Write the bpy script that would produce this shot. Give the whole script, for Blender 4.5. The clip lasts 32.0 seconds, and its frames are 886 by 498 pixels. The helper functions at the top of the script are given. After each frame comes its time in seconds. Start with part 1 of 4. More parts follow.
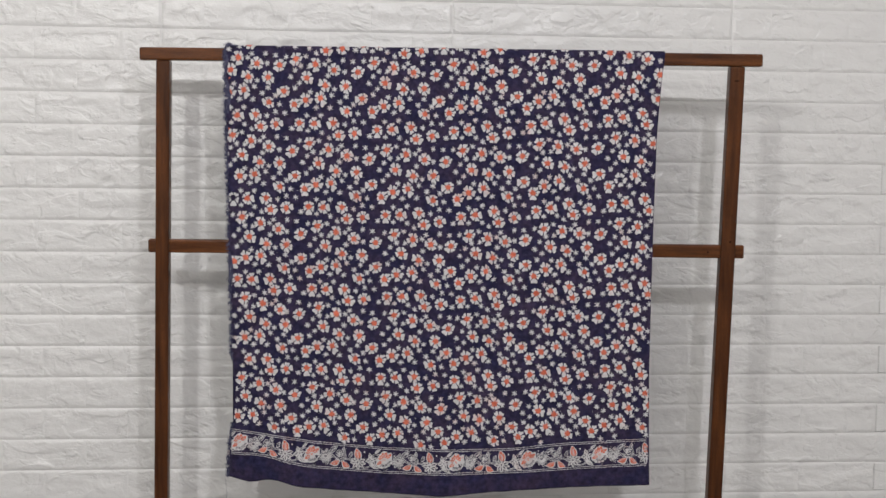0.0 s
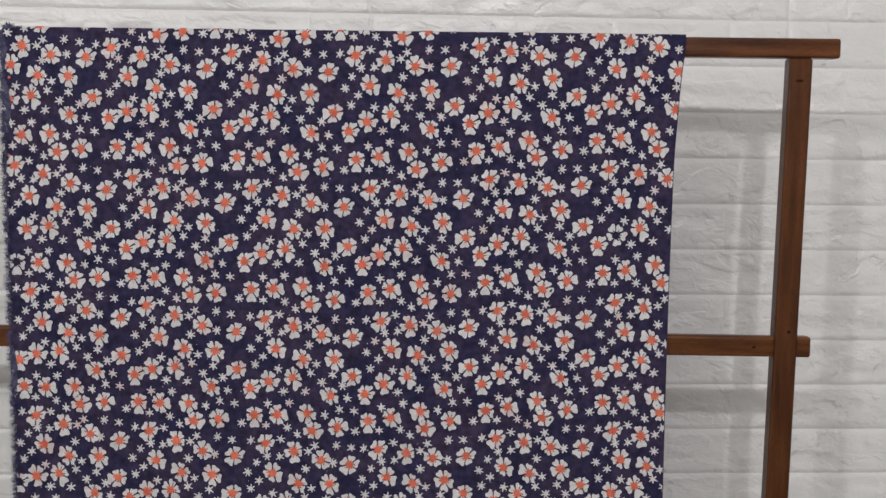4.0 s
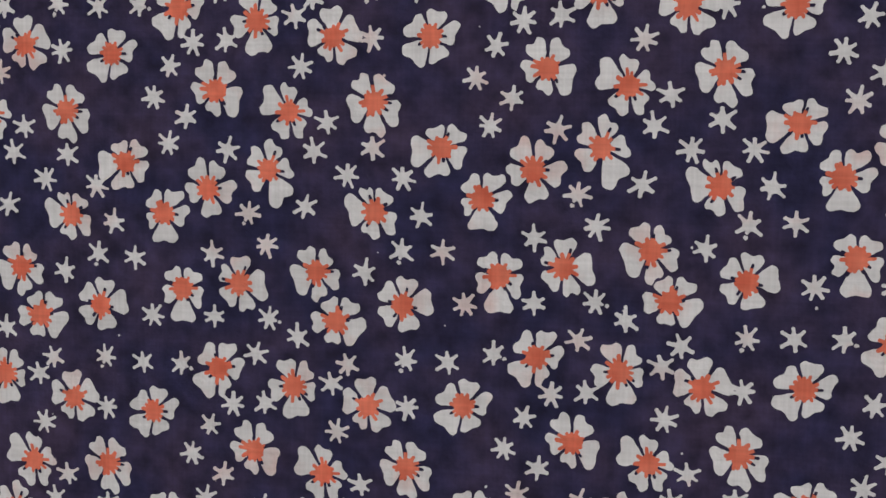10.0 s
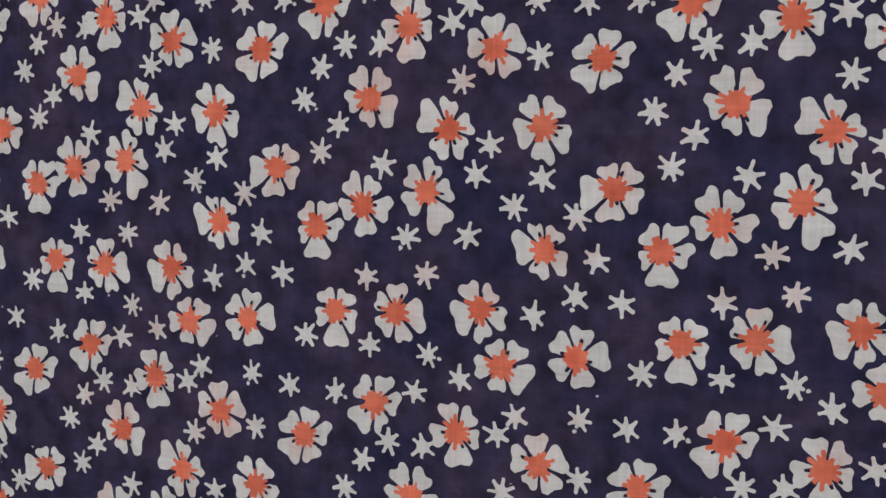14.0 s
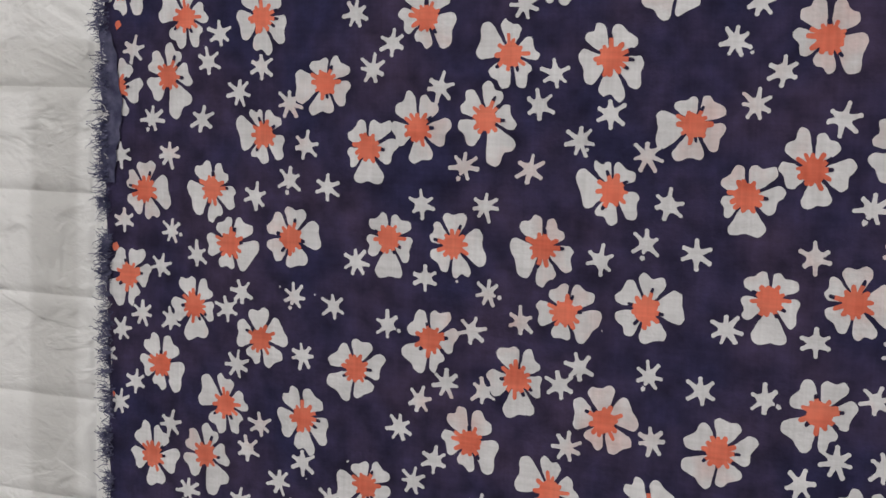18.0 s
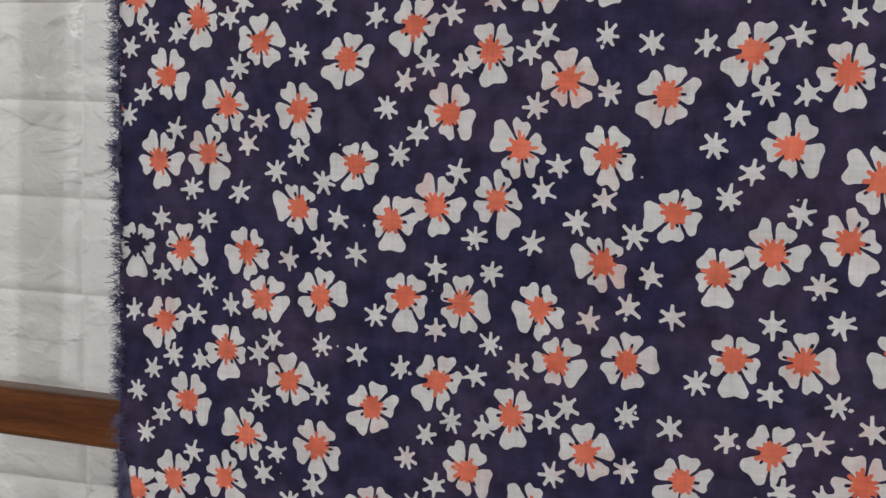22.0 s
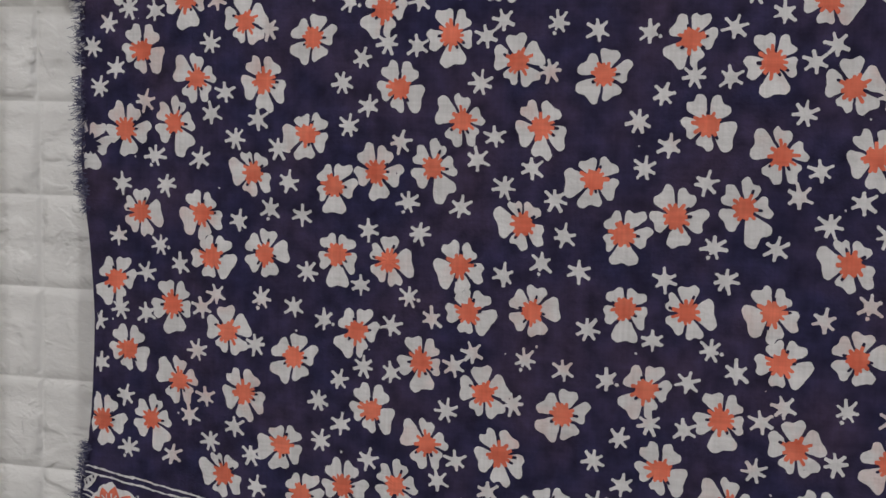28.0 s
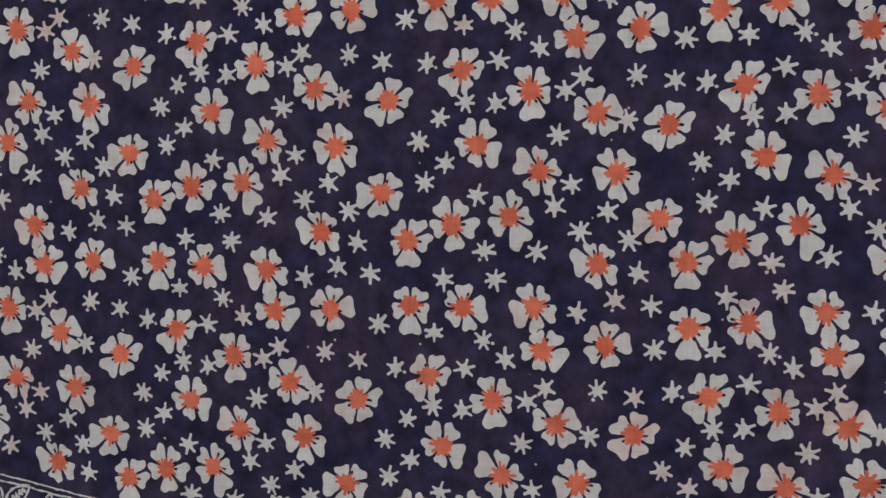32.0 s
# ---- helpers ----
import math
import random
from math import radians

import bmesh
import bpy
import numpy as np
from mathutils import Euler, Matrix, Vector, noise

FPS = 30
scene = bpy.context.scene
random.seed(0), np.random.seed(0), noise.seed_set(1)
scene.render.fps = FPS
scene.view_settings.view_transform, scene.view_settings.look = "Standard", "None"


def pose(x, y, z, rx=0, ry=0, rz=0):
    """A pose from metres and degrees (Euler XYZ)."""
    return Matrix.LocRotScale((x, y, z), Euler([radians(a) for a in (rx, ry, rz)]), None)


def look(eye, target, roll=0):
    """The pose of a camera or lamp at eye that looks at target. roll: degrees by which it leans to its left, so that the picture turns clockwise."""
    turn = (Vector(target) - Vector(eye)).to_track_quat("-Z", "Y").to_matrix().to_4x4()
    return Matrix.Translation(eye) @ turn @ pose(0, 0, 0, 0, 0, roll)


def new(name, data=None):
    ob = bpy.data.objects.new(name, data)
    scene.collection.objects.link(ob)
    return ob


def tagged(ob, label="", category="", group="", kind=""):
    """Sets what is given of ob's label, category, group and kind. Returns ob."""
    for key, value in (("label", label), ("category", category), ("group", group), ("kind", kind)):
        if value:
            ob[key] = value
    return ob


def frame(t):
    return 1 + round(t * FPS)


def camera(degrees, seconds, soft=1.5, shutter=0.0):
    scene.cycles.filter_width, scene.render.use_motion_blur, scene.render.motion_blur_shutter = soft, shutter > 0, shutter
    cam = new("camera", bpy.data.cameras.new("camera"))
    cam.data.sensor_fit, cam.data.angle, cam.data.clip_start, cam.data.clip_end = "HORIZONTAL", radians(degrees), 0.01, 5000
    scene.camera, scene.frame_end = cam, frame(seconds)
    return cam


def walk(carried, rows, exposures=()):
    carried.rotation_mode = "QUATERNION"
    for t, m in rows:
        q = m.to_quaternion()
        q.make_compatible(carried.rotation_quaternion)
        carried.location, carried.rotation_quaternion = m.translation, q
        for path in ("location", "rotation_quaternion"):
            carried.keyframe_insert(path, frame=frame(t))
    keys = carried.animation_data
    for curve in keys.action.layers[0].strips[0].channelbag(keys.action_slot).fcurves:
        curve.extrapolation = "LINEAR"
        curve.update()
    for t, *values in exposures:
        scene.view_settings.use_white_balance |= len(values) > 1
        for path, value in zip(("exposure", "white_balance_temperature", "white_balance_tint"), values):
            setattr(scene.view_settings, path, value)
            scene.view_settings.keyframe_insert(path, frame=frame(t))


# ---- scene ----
cam = camera(38.7, 32.0)
PATH = [
    (0, (-0.3269, -0.1907, 1.4381), (-0.2790, 1.8015, 1.2674), 0.71),
    (0.5, (-0.2848, -0.0903, 1.4432), (-0.2460, 1.9015, 1.2663), 0.81),
    (1, (-0.2697, 0.0341, 1.4473), (-0.2290, 2.0266, 1.2792), 0.90),
    (1.5, (-0.2607, 0.1674, 1.4674), (-0.2259, 2.1596, 1.2942), 0.89),
    (2, (-0.2496, 0.2878, 1.4565), (-0.2199, 2.2803, 1.2870), 0.79),
    (2.5, (-0.1796, 0.4311, 1.4476), (-0.1529, 2.4250, 1.2929), 0.58),
    (4.5, (-0.0668, 1.0174, 1.4765), (-0.1091, 3.0116, 1.3301), 0.77),
    (5, (-0.0245, 1.1596, 1.4791), (-0.1036, 3.1532, 1.3407), 0.74),
    (5.5, (0.0171, 1.2827, 1.5048), (-0.0972, 3.2740, 1.3585), 0.78),
    (6, (0.0530, 1.3926, 1.5118), (-0.1226, 3.3783, 1.3495), 1.01),
    (6.5, (0.0699, 1.5036, 1.5214), (-0.1477, 3.4847, 1.3549), 1.02),
    (6.7, (0.0565, 1.5492, 1.5146), (-0.1531, 3.5328, 1.3685), 1.28),
    (7, (0.0782, 1.6271, 1.5401), (-0.1728, 3.6036, 1.3659), 1.12),
    (7.5, (0.0800, 1.7273, 1.5555), (-0.2086, 3.6967, 1.3602), 1.14),
    (8, (0.0656, 1.8075, 1.5480), (-0.2388, 3.7746, 1.3530), 1.13),
    (8.5, (0.0566, 1.9002, 1.5531), (-0.2762, 3.8630, 1.3619), 1.11),
    (9, (0.0469, 2.0031, 1.5608), (-0.3129, 3.9598, 1.3564), 1.01),
    (9.5, (0.0534, 2.0724, 1.5623), (-0.3375, 4.0227, 1.3531), 1.04),
    (10, (0.0646, 2.1218, 1.5611), (-0.3729, 4.0618, 1.3494), 1.10),
    (10.5, (0.0685, 2.1392, 1.5615), (-0.4254, 4.0644, 1.3390), 1.09),
    (11, (0.0468, 2.1530, 1.5691), (-0.5075, 4.0609, 1.3394), 1.10),
    (11.5, (0.0136, 2.1658, 1.5675), (-0.5705, 4.0642, 1.3334), 1.13),
    (12, (-0.0170, 2.1768, 1.5682), (-0.6371, 4.0641, 1.3366), 1.16),
    (12.5, (-0.0392, 2.1886, 1.5697), (-0.6913, 4.0646, 1.3345), 1.07),
    (13, (-0.0629, 2.1951, 1.5691), (-0.7476, 4.0593, 1.3330), 1.10),
    (13.5, (-0.0818, 2.1969, 1.5680), (-0.8103, 4.0453, 1.3385), 1.13),
    (14, (-0.1130, 2.2036, 1.5712), (-0.8830, 4.0344, 1.3358), 1.14),
    (14.5, (-0.1454, 2.2113, 1.5696), (-0.9425, 4.0310, 1.3389), 1.23),
    (15, (-0.1789, 2.2205, 1.5706), (-0.9864, 4.0357, 1.3404), 1.23),
    (15.5, (-0.2093, 2.2271, 1.5705), (-1.0235, 4.0393, 1.3401), 1.30),
    (17.5, (-0.3184, 2.2518, 1.5428), (-1.1431, 4.0608, 1.3254), 1.64),
    (18, (-0.3208, 2.2402, 1.5355), (-1.1453, 4.0501, 1.3244), 1.58),
    (18.5, (-0.3120, 2.2207, 1.5186), (-1.1250, 4.0359, 1.3090), 1.60),
    (19, (-0.3049, 2.2003, 1.5015), (-1.1120, 4.0187, 1.2971), 1.65),
    (19.5, (-0.3052, 2.1845, 1.4931), (-1.1120, 4.0030, 1.2883), 1.73),
    (20, (-0.3064, 2.1581, 1.4760), (-1.1012, 3.9822, 1.2732), 1.75),
    (20.5, (-0.3087, 2.1414, 1.4500), (-1.0880, 3.9730, 1.2551), 1.75),
    (21, (-0.3031, 2.1418, 1.4167), (-1.0538, 3.9865, 1.2340), 1.80),
    (21.5, (-0.3018, 2.1474, 1.3904), (-1.0423, 3.9967, 1.2124), 1.82),
    (22, (-0.3023, 2.1401, 1.3694), (-1.0254, 3.9964, 1.1919), 1.75),
    (22.5, (-0.3070, 2.1220, 1.3436), (-1.0190, 3.9825, 1.1659), 1.69),
    (23, (-0.3023, 2.1054, 1.3102), (-1.0086, 3.9687, 1.1392), 1.79),
    (23.5, (-0.3075, 2.0975, 1.2775), (-1.0003, 3.9666, 1.1155), 1.84),
    (24, (-0.3069, 2.0899, 1.2438), (-0.9957, 3.9611, 1.0882), 1.85),
    (24.5, (-0.3037, 2.0861, 1.2166), (-0.9822, 3.9620, 1.0721), 1.91),
    (26.5, (-0.3007, 2.0600, 1.1061), (-0.9366, 3.9449, 0.8992), 1.36),
    (27, (-0.2919, 2.0610, 1.0568), (-0.9177, 3.9501, 0.8575), 1.23),
    (27.5, (-0.2852, 2.0681, 1.0115), (-0.9030, 3.9608, 0.8220), 1.32),
    (28, (-0.2812, 2.0771, 0.9715), (-0.8969, 3.9710, 0.7874), 1.32),
    (28.5, (-0.2824, 2.0796, 0.9358), (-0.8950, 3.9752, 0.7591), 1.24),
    (29, (-0.2787, 2.0761, 0.8862), (-0.8822, 3.9762, 0.7271), 1.21),
    (29.5, (-0.2642, 2.0829, 0.8489), (-0.8789, 3.9797, 0.6927), 1.25),
    (30, (-0.2567, 2.0762, 0.8132), (-0.8488, 3.9808, 0.6652), 1.18),
    (30.5, (-0.2384, 2.0713, 0.8127), (-0.8147, 3.9816, 0.6760), 1.27),
    (31, (-0.2216, 2.0523, 0.8640), (-0.7719, 3.9687, 0.7068), 1.09),
    (31.5, (-0.2103, 2.0214, 0.9163), (-0.7164, 3.9503, 0.7648), 1.11),
    (32, (-0.2009, 1.9980, 0.9829), (-0.6464, 3.9398, 0.8067), 1.08),
]
walk(cam, [(t, look(eye, target, roll)) for t, eye, target, roll in PATH],
     exposures=[(0, 0.30), (5, 0.24), (9, 0.09), (14, 0.10), (20, 0.17), (24, 0.10), (28, 0.06), (30, 0.12), (32, 0.02)])

# ---- light ----
world = bpy.data.worlds.new("room_air")
world.use_nodes = True
world.node_tree.nodes["Background"].inputs[0].default_value = (0.8, 0.85, 0.9, 1)
world.node_tree.nodes["Background"].inputs[1].default_value = 0.02
scene.world = world
LAMPS = [(-1.37, -0.30, 2.71, 72.5, (1.0, 0.985, 0.965)), (0.34, -0.30, 2.73, 69.5, (1.0, 0.985, 1.015))]
CEILING = 3.5


# ---- materials ----
def material(name, colour, rough=0.6, second=None, scale=8.0, detail=4.0, low=0.35, high=0.65,
             bump=0.0, bump_scale=120.0, stretch=(1, 1, 1), vary=0.0, sheen=0.0, specular=0.5, cloud=0.0, weave=0.0):
    """A principled material: two colours mixed by noise, fine grain as relief, and a small change from piece to piece."""
    m = bpy.data.materials.new(name)
    m.use_nodes = True
    n, k = m.node_tree.nodes, m.node_tree.links
    b = n["Principled BSDF"]
    b.inputs["Roughness"].default_value = rough
    b.inputs["Specular IOR Level"].default_value = specular
    b.inputs["Sheen Weight"].default_value = sheen
    where = n.new("ShaderNodeTexCoord")
    mapping = n.new("ShaderNodeMapping")
    mapping.inputs["Scale"].default_value = stretch
    k.new(where.outputs["Object"], mapping.inputs["Vector"])
    noise_tex = n.new("ShaderNodeTexNoise")
    noise_tex.inputs["Scale"].default_value, noise_tex.inputs["Detail"].default_value = scale, detail
    k.new(mapping.outputs[0], noise_tex.inputs["Vector"])
    ramp = n.new("ShaderNodeValToRGB")
    ramp.color_ramp.elements[0].position, ramp.color_ramp.elements[1].position = low, high
    ramp.color_ramp.elements[0].color = (*colour, 1)
    ramp.color_ramp.elements[1].color = (*(second or colour), 1)
    k.new(noise_tex.outputs["Fac"], ramp.inputs[0])
    out = ramp.outputs[0]
    if cloud:
        fine = n.new("ShaderNodeTexNoise")
        fine.inputs["Scale"].default_value, fine.inputs["Detail"].default_value = 85, 6
        k.new(mapping.outputs[0], fine.inputs["Vector"])
        tone = n.new("ShaderNodeMapRange")
        tone.inputs["From Min"].default_value, tone.inputs["From Max"].default_value = 0.3, 0.7
        tone.inputs["To Min"].default_value, tone.inputs["To Max"].default_value = 1 - cloud, 1 + cloud
        k.new(fine.outputs["Fac"], tone.inputs["Value"])
        blotch = n.new("ShaderNodeMix")
        blotch.data_type, blotch.blend_type = "RGBA", "MULTIPLY"
        blotch.inputs["Factor"].default_value = 1
        k.new(out, blotch.inputs["A"])
        k.new(tone.outputs[0], blotch.inputs["B"])
        out = blotch.outputs["Result"]
    for along_x in (0, 1) if weave else ():  # uneven yarns of warp and weft
        yarn = n.new("ShaderNodeMapping")
        yarn.inputs["Scale"].default_value = (11, 11, 620) if along_x else (560, 40, 9)
        k.new(where.outputs["Object"], yarn.inputs["Vector"])
        slub = n.new("ShaderNodeTexNoise")
        slub.inputs["Scale"].default_value, slub.inputs["Detail"].default_value = 1, 4
        k.new(yarn.outputs[0], slub.inputs["Vector"])
        tone = n.new("ShaderNodeMapRange")
        tone.inputs["From Min"].default_value, tone.inputs["From Max"].default_value = 0.3, 0.7
        tone.inputs["To Min"].default_value, tone.inputs["To Max"].default_value = 1 - weave, 1 + weave
        k.new(slub.outputs["Fac"], tone.inputs["Value"])
        thread = n.new("ShaderNodeMix")
        thread.data_type, thread.blend_type = "RGBA", "MULTIPLY"
        thread.inputs["Factor"].default_value = 1
        k.new(out, thread.inputs["A"])
        k.new(tone.outputs[0], thread.inputs["B"])
        out = thread.outputs["Result"]
    if vary:
        info = n.new("ShaderNodeObjectInfo")
        span = n.new("ShaderNodeMapRange")
        span.inputs["To Min"].default_value, span.inputs["To Max"].default_value = 1 - vary, 1 + vary
        k.new(info.outputs["Random"], span.inputs["Value"])
        mix = n.new("ShaderNodeMix")
        mix.data_type, mix.blend_type = "RGBA", "MULTIPLY"
        mix.inputs["Factor"].default_value = 1
        k.new(out, mix.inputs["A"])
        k.new(span.outputs[0], mix.inputs["B"])
        out = mix.outputs["Result"]
    k.new(out, b.inputs["Base Color"])
    if bump:
        grain = n.new("ShaderNodeTexNoise")
        grain.inputs["Scale"].default_value, grain.inputs["Detail"].default_value = bump_scale, 5
        k.new(mapping.outputs[0], grain.inputs["Vector"])
        relief = n.new("ShaderNodeBump")
        relief.inputs["Strength"].default_value, relief.inputs["Distance"].default_value = bump, 0.002
        k.new(grain.outputs["Fac"], relief.inputs["Height"])
        k.new(relief.outputs[0], b.inputs["Normal"])
    return m


INDIGO = material("indigo_cotton", (0.0215, 0.0200, 0.055), 0.9, (0.043, 0.0305, 0.063), 24, 10, 0.36, 0.68, 0.3, 500, specular=0.15, cloud=0.42, weave=0.06)
WAXED = material("undyed_white_cotton", (0.590, 0.455, 0.440), 0.9, (0.600, 0.590, 0.595), 30, 6, 0.27, 0.45, 0.3, 500, vary=0.05, specular=0.15, cloud=0.10, weave=0.06)
ORANGE = material("orange_dye", (0.58, 0.120, 0.070), 0.9, (0.70, 0.188, 0.118), 60, 4, 0.3, 0.7, 0.1, 500, vary=0.08, specular=0.2, cloud=0.12, weave=0.07)
PRINTED = material("border_dark_dye", (0.0185, 0.0175, 0.047), 0.9, (0.028, 0.020, 0.044), 30, 4, specular=0.15, weave=0.06)
SELVEDGE = material("worn_indigo_cotton", (0.026, 0.024, 0.052), 0.9, (0.046, 0.044, 0.072), 120, 6, 0.35, 0.7, 0.15, 500, specular=0.15)
WORN = material("worn_flap_cotton", (0.040, 0.040, 0.080), 0.9, (0.105, 0.103, 0.165), 160, 6, 0.35, 0.65, 0.2, 500, specular=0.15, cloud=0.2)
THREAD = material("indigo_thread", (0.032, 0.034, 0.080), 0.9, (0.125, 0.125, 0.200), 200, 2, specular=0.2)
FOAM = material("white_foam_brick", (0.79, 0.785, 0.775), 0.26, (0.82, 0.815, 0.805), 5, 5, 0.3, 0.7, vary=0.012)


def creased(m, amount):
    """Moulded relief of split stone: torn ledges, thin creases and a fine grain."""
    n, k = m.node_tree.nodes, m.node_tree.links
    where, shift = n.new("ShaderNodeTexCoord"), n.new("ShaderNodeMapping")
    shift.inputs["Scale"].default_value = (1, 1, 1.5)
    info = n.new("ShaderNodeObjectInfo")
    spread = n.new("ShaderNodeVectorMath")
    spread.operation = "SCALE"
    spread.inputs[0].default_value = (7.3, 3.1, 5.7)
    k.new(info.outputs["Random"], spread.inputs["Scale"])
    k.new(where.outputs["Object"], shift.inputs["Vector"])
    k.new(spread.outputs[0], shift.inputs["Location"])
    last = None
    for scale, detail, lo, hi, height in ((8, 4, 0.46, 0.54, 0.0030), (15, 4, 0.54, 0.60, 0.0014), (30, 4, 0.3, 0.7, 0.0012), (90, 4, 0.35, 0.65, 0.0005)):
        tex = n.new("ShaderNodeTexNoise")
        tex.inputs["Scale"].default_value, tex.inputs["Detail"].default_value, tex.inputs["Distortion"].default_value = scale, detail, 0.5
        k.new(shift.outputs[0], tex.inputs["Vector"])
        step = n.new("ShaderNodeMapRange")
        step.interpolation_type = "SMOOTHSTEP"
        step.inputs["From Min"].default_value, step.inputs["From Max"].default_value = lo, hi
        k.new(tex.outputs["Fac"], step.inputs["Value"])
        bump = n.new("ShaderNodeBump")
        bump.inputs["Strength"].default_value, bump.inputs["Distance"].default_value = amount, height
        k.new(step.outputs[0], bump.inputs["Height"])
        if last:
            k.new(last.outputs[0], bump.inputs["Normal"])
        last = bump
    k.new(last.outputs[0], n["Principled BSDF"].inputs["Normal"])


creased(FOAM, 0.56)
JOINT = material("white_foam_joint", (0.72, 0.715, 0.70), 0.5, (0.77, 0.765, 0.755), 9, 4)
PLASTER = material("cream_plaster", (0.60, 0.59, 0.575), 0.8, (0.65, 0.64, 0.625), 3, 5, bump=0.08, bump_scale=60)
TILE = material("grey_floor_tile", (0.22, 0.21, 0.20), 0.4, (0.26, 0.25, 0.24), 3, 6)
WOOD = material("varnished_teak", (0.044, 0.0130, 0.0040), 0.30, (0.165, 0.056, 0.0155), 6, 8, 0.30, 0.74, 0.12, 90, stretch=(1.2, 14, 14), specular=0.20, cloud=0.25)
WOOD_UP = material("varnished_teak_upright", (0.038, 0.0115, 0.0036), 0.30, (0.120, 0.040, 0.0115), 6, 8, 0.30, 0.74, 0.12, 90, stretch=(14, 14, 1.2), specular=0.20, cloud=0.25)
KNOT = material("dark_wood_knot", (0.012, 0.005, 0.003), 0.8, (0.03, 0.01, 0.005), 200, 3, specular=0.1)
METAL = material("white_lamp_housing", (0.8, 0.8, 0.8), 0.35)
GLOW = bpy.data.materials.new("lamp_diffuser")
GLOW.use_nodes = True
GLOW.node_tree.nodes["Principled BSDF"].inputs["Emission Color"].default_value = (1, 0.985, 1, 1)
GLOW.node_tree.nodes["Principled BSDF"].inputs["Emission Strength"].default_value = 6


# ---- mesh helpers ----
def mesh_of(name, verts, faces, mats, index=None, smooth=False):
    me = bpy.data.meshes.new(name)
    me.from_pydata(verts, [], faces)
    for m in mats:
        me.materials.append(m)
    if index:
        me.polygons.foreach_set("material_index", index)
    if smooth:
        me.polygons.foreach_set("use_smooth", [True] * len(me.polygons))
    me.update()
    return me


def piece(name, me, parent=None, label="", kind=""):
    ob = new(name, me)
    ob.parent = parent
    return tagged(ob, label=label, kind=kind)


def block(x0, x1, y0, y1, z0, z1, bevel=0.0, segments=2, lean=0.0):
    """A box with rounded edges; lean moves its top sideways in x."""
    bm = bmesh.new()
    bmesh.ops.create_cube(bm, size=1)
    for v in bm.verts:
        up = v.co.z + 0.5
        v.co = Vector((x0 + (v.co.x + 0.5) * (x1 - x0) + lean * up, y0 + (v.co.y + 0.5) * (y1 - y0), z0 + up * (z1 - z0)))
    if bevel:
        bmesh.ops.bevel(bm, geom=bm.edges[:], offset=bevel, segments=segments, profile=0.5, affect="EDGES", clamp_overlap=True)
    return bm


def part(name, bm, mat, parent=None, label="", smooth=False):
    me = bpy.data.meshes.new(name)
    bm.to_mesh(me)
    bm.free()
    me.materials.append(mat)
    if smooth:
        me.polygons.foreach_set("use_smooth", [True] * len(me.polygons))
    return piece(name, me, parent, label)


# ---- the room ----
X0, X1, Y0, BACK = -2.6, 2.4, -2.6, 3.4
# the brick wall stands a little askew to the rack: it passes (SEAM_X, SEAM_Y) and runs back by WALL_TURN
SEAM_X, SEAM_Y, WALL_TURN = -0.957, 3.0008, math.atan(0.065)


def setting(name, bm, mat, label, category):
    return tagged(part(name, bm, mat), label=label, category=category, kind="structure")


setting("floor", block(X0 - 0.1, X1 + 0.1, Y0 - 0.1, BACK, -0.1, 0), TILE, "grey glossy tiled floor of the room", "floor")
setting("ceiling", block(X0 - 0.1, X1 + 0.1, Y0 - 0.1, BACK, CEILING, CEILING + 0.1), PLASTER, "plain cream plaster ceiling", "ceiling")
setting("wall_west", block(X0 - 0.1, X0, Y0, BACK, 0, CEILING), PLASTER, "plain cream painted side wall", "wall")
setting("wall_east", block(X1, X1 + 0.1, Y0, BACK, 0, CEILING), PLASTER, "plain cream painted side wall", "wall")
setting("wall_south", block(X0 - 0.1, X1 + 0.1, Y0 - 0.1, Y0, 0, CEILING), PLASTER, "plain cream painted wall behind the camera", "wall")
wall_north = setting("wall_north", block(-1.75, 3.6, 0, 0.12, 0, CEILING), JOINT,
                     "white foam panels moulded as rough split-face brick", "wall")
wall_north.matrix_world = Matrix.Translation((SEAM_X, SEAM_Y, 0)) @ Matrix.Rotation(WALL_TURN, 4, "Z")


def pendant_lamp(x, y, z, watts, tint):
    base = tagged(new("pendant_lamp"), label="white pendant lamp holder with a round milky bulb, lit", category="pendant lamp",
                  group="pendant lamps")
    base.location = (x, y, CEILING)
    low = z + 0.09 - CEILING
    for name, r1, r2, top, foot, mat, label in (("canopy", 0.030, 0.045, 0.0, -0.03, METAL, ""), ("cord", 0.003, 0.003, -0.03, low + 0.06, METAL, "thin white cord"), ("holder", 0.024, 0.018, low + 0.06, low + 0.024, METAL, "")):
        bm = bmesh.new()
        bmesh.ops.create_cone(bm, cap_ends=True, segments=24, radius1=r1, radius2=r2, depth=top - foot, matrix=Matrix.Translation((0, 0, (top + foot) / 2)))
        part(name, bm, mat, base, label)
    bm = bmesh.new()
    bmesh.ops.create_uvsphere(bm, u_segments=24, v_segments=16, radius=0.03, matrix=Matrix.Translation((0, 0, low)))
    part("bulb", bm, GLOW, base, "glowing milky bulb", smooth=True)
    data = bpy.data.lights.new("pendant_glow", "POINT")
    data.shadow_soft_size, data.energy, data.color = 0.045, watts, tint
    lamp = new("pendant_glow", data)
    lamp.location = (x, y, z)


for spec in LAMPS:
    pendant_lamp(*spec)

# ---- the rack ----
RACK_Y = 2.783
rack = tagged(new("cloth_rack"), label="dark varnished teak batik hanging rack with two rails", category="rack")
rack.location = (-0.25, RACK_Y, 0)


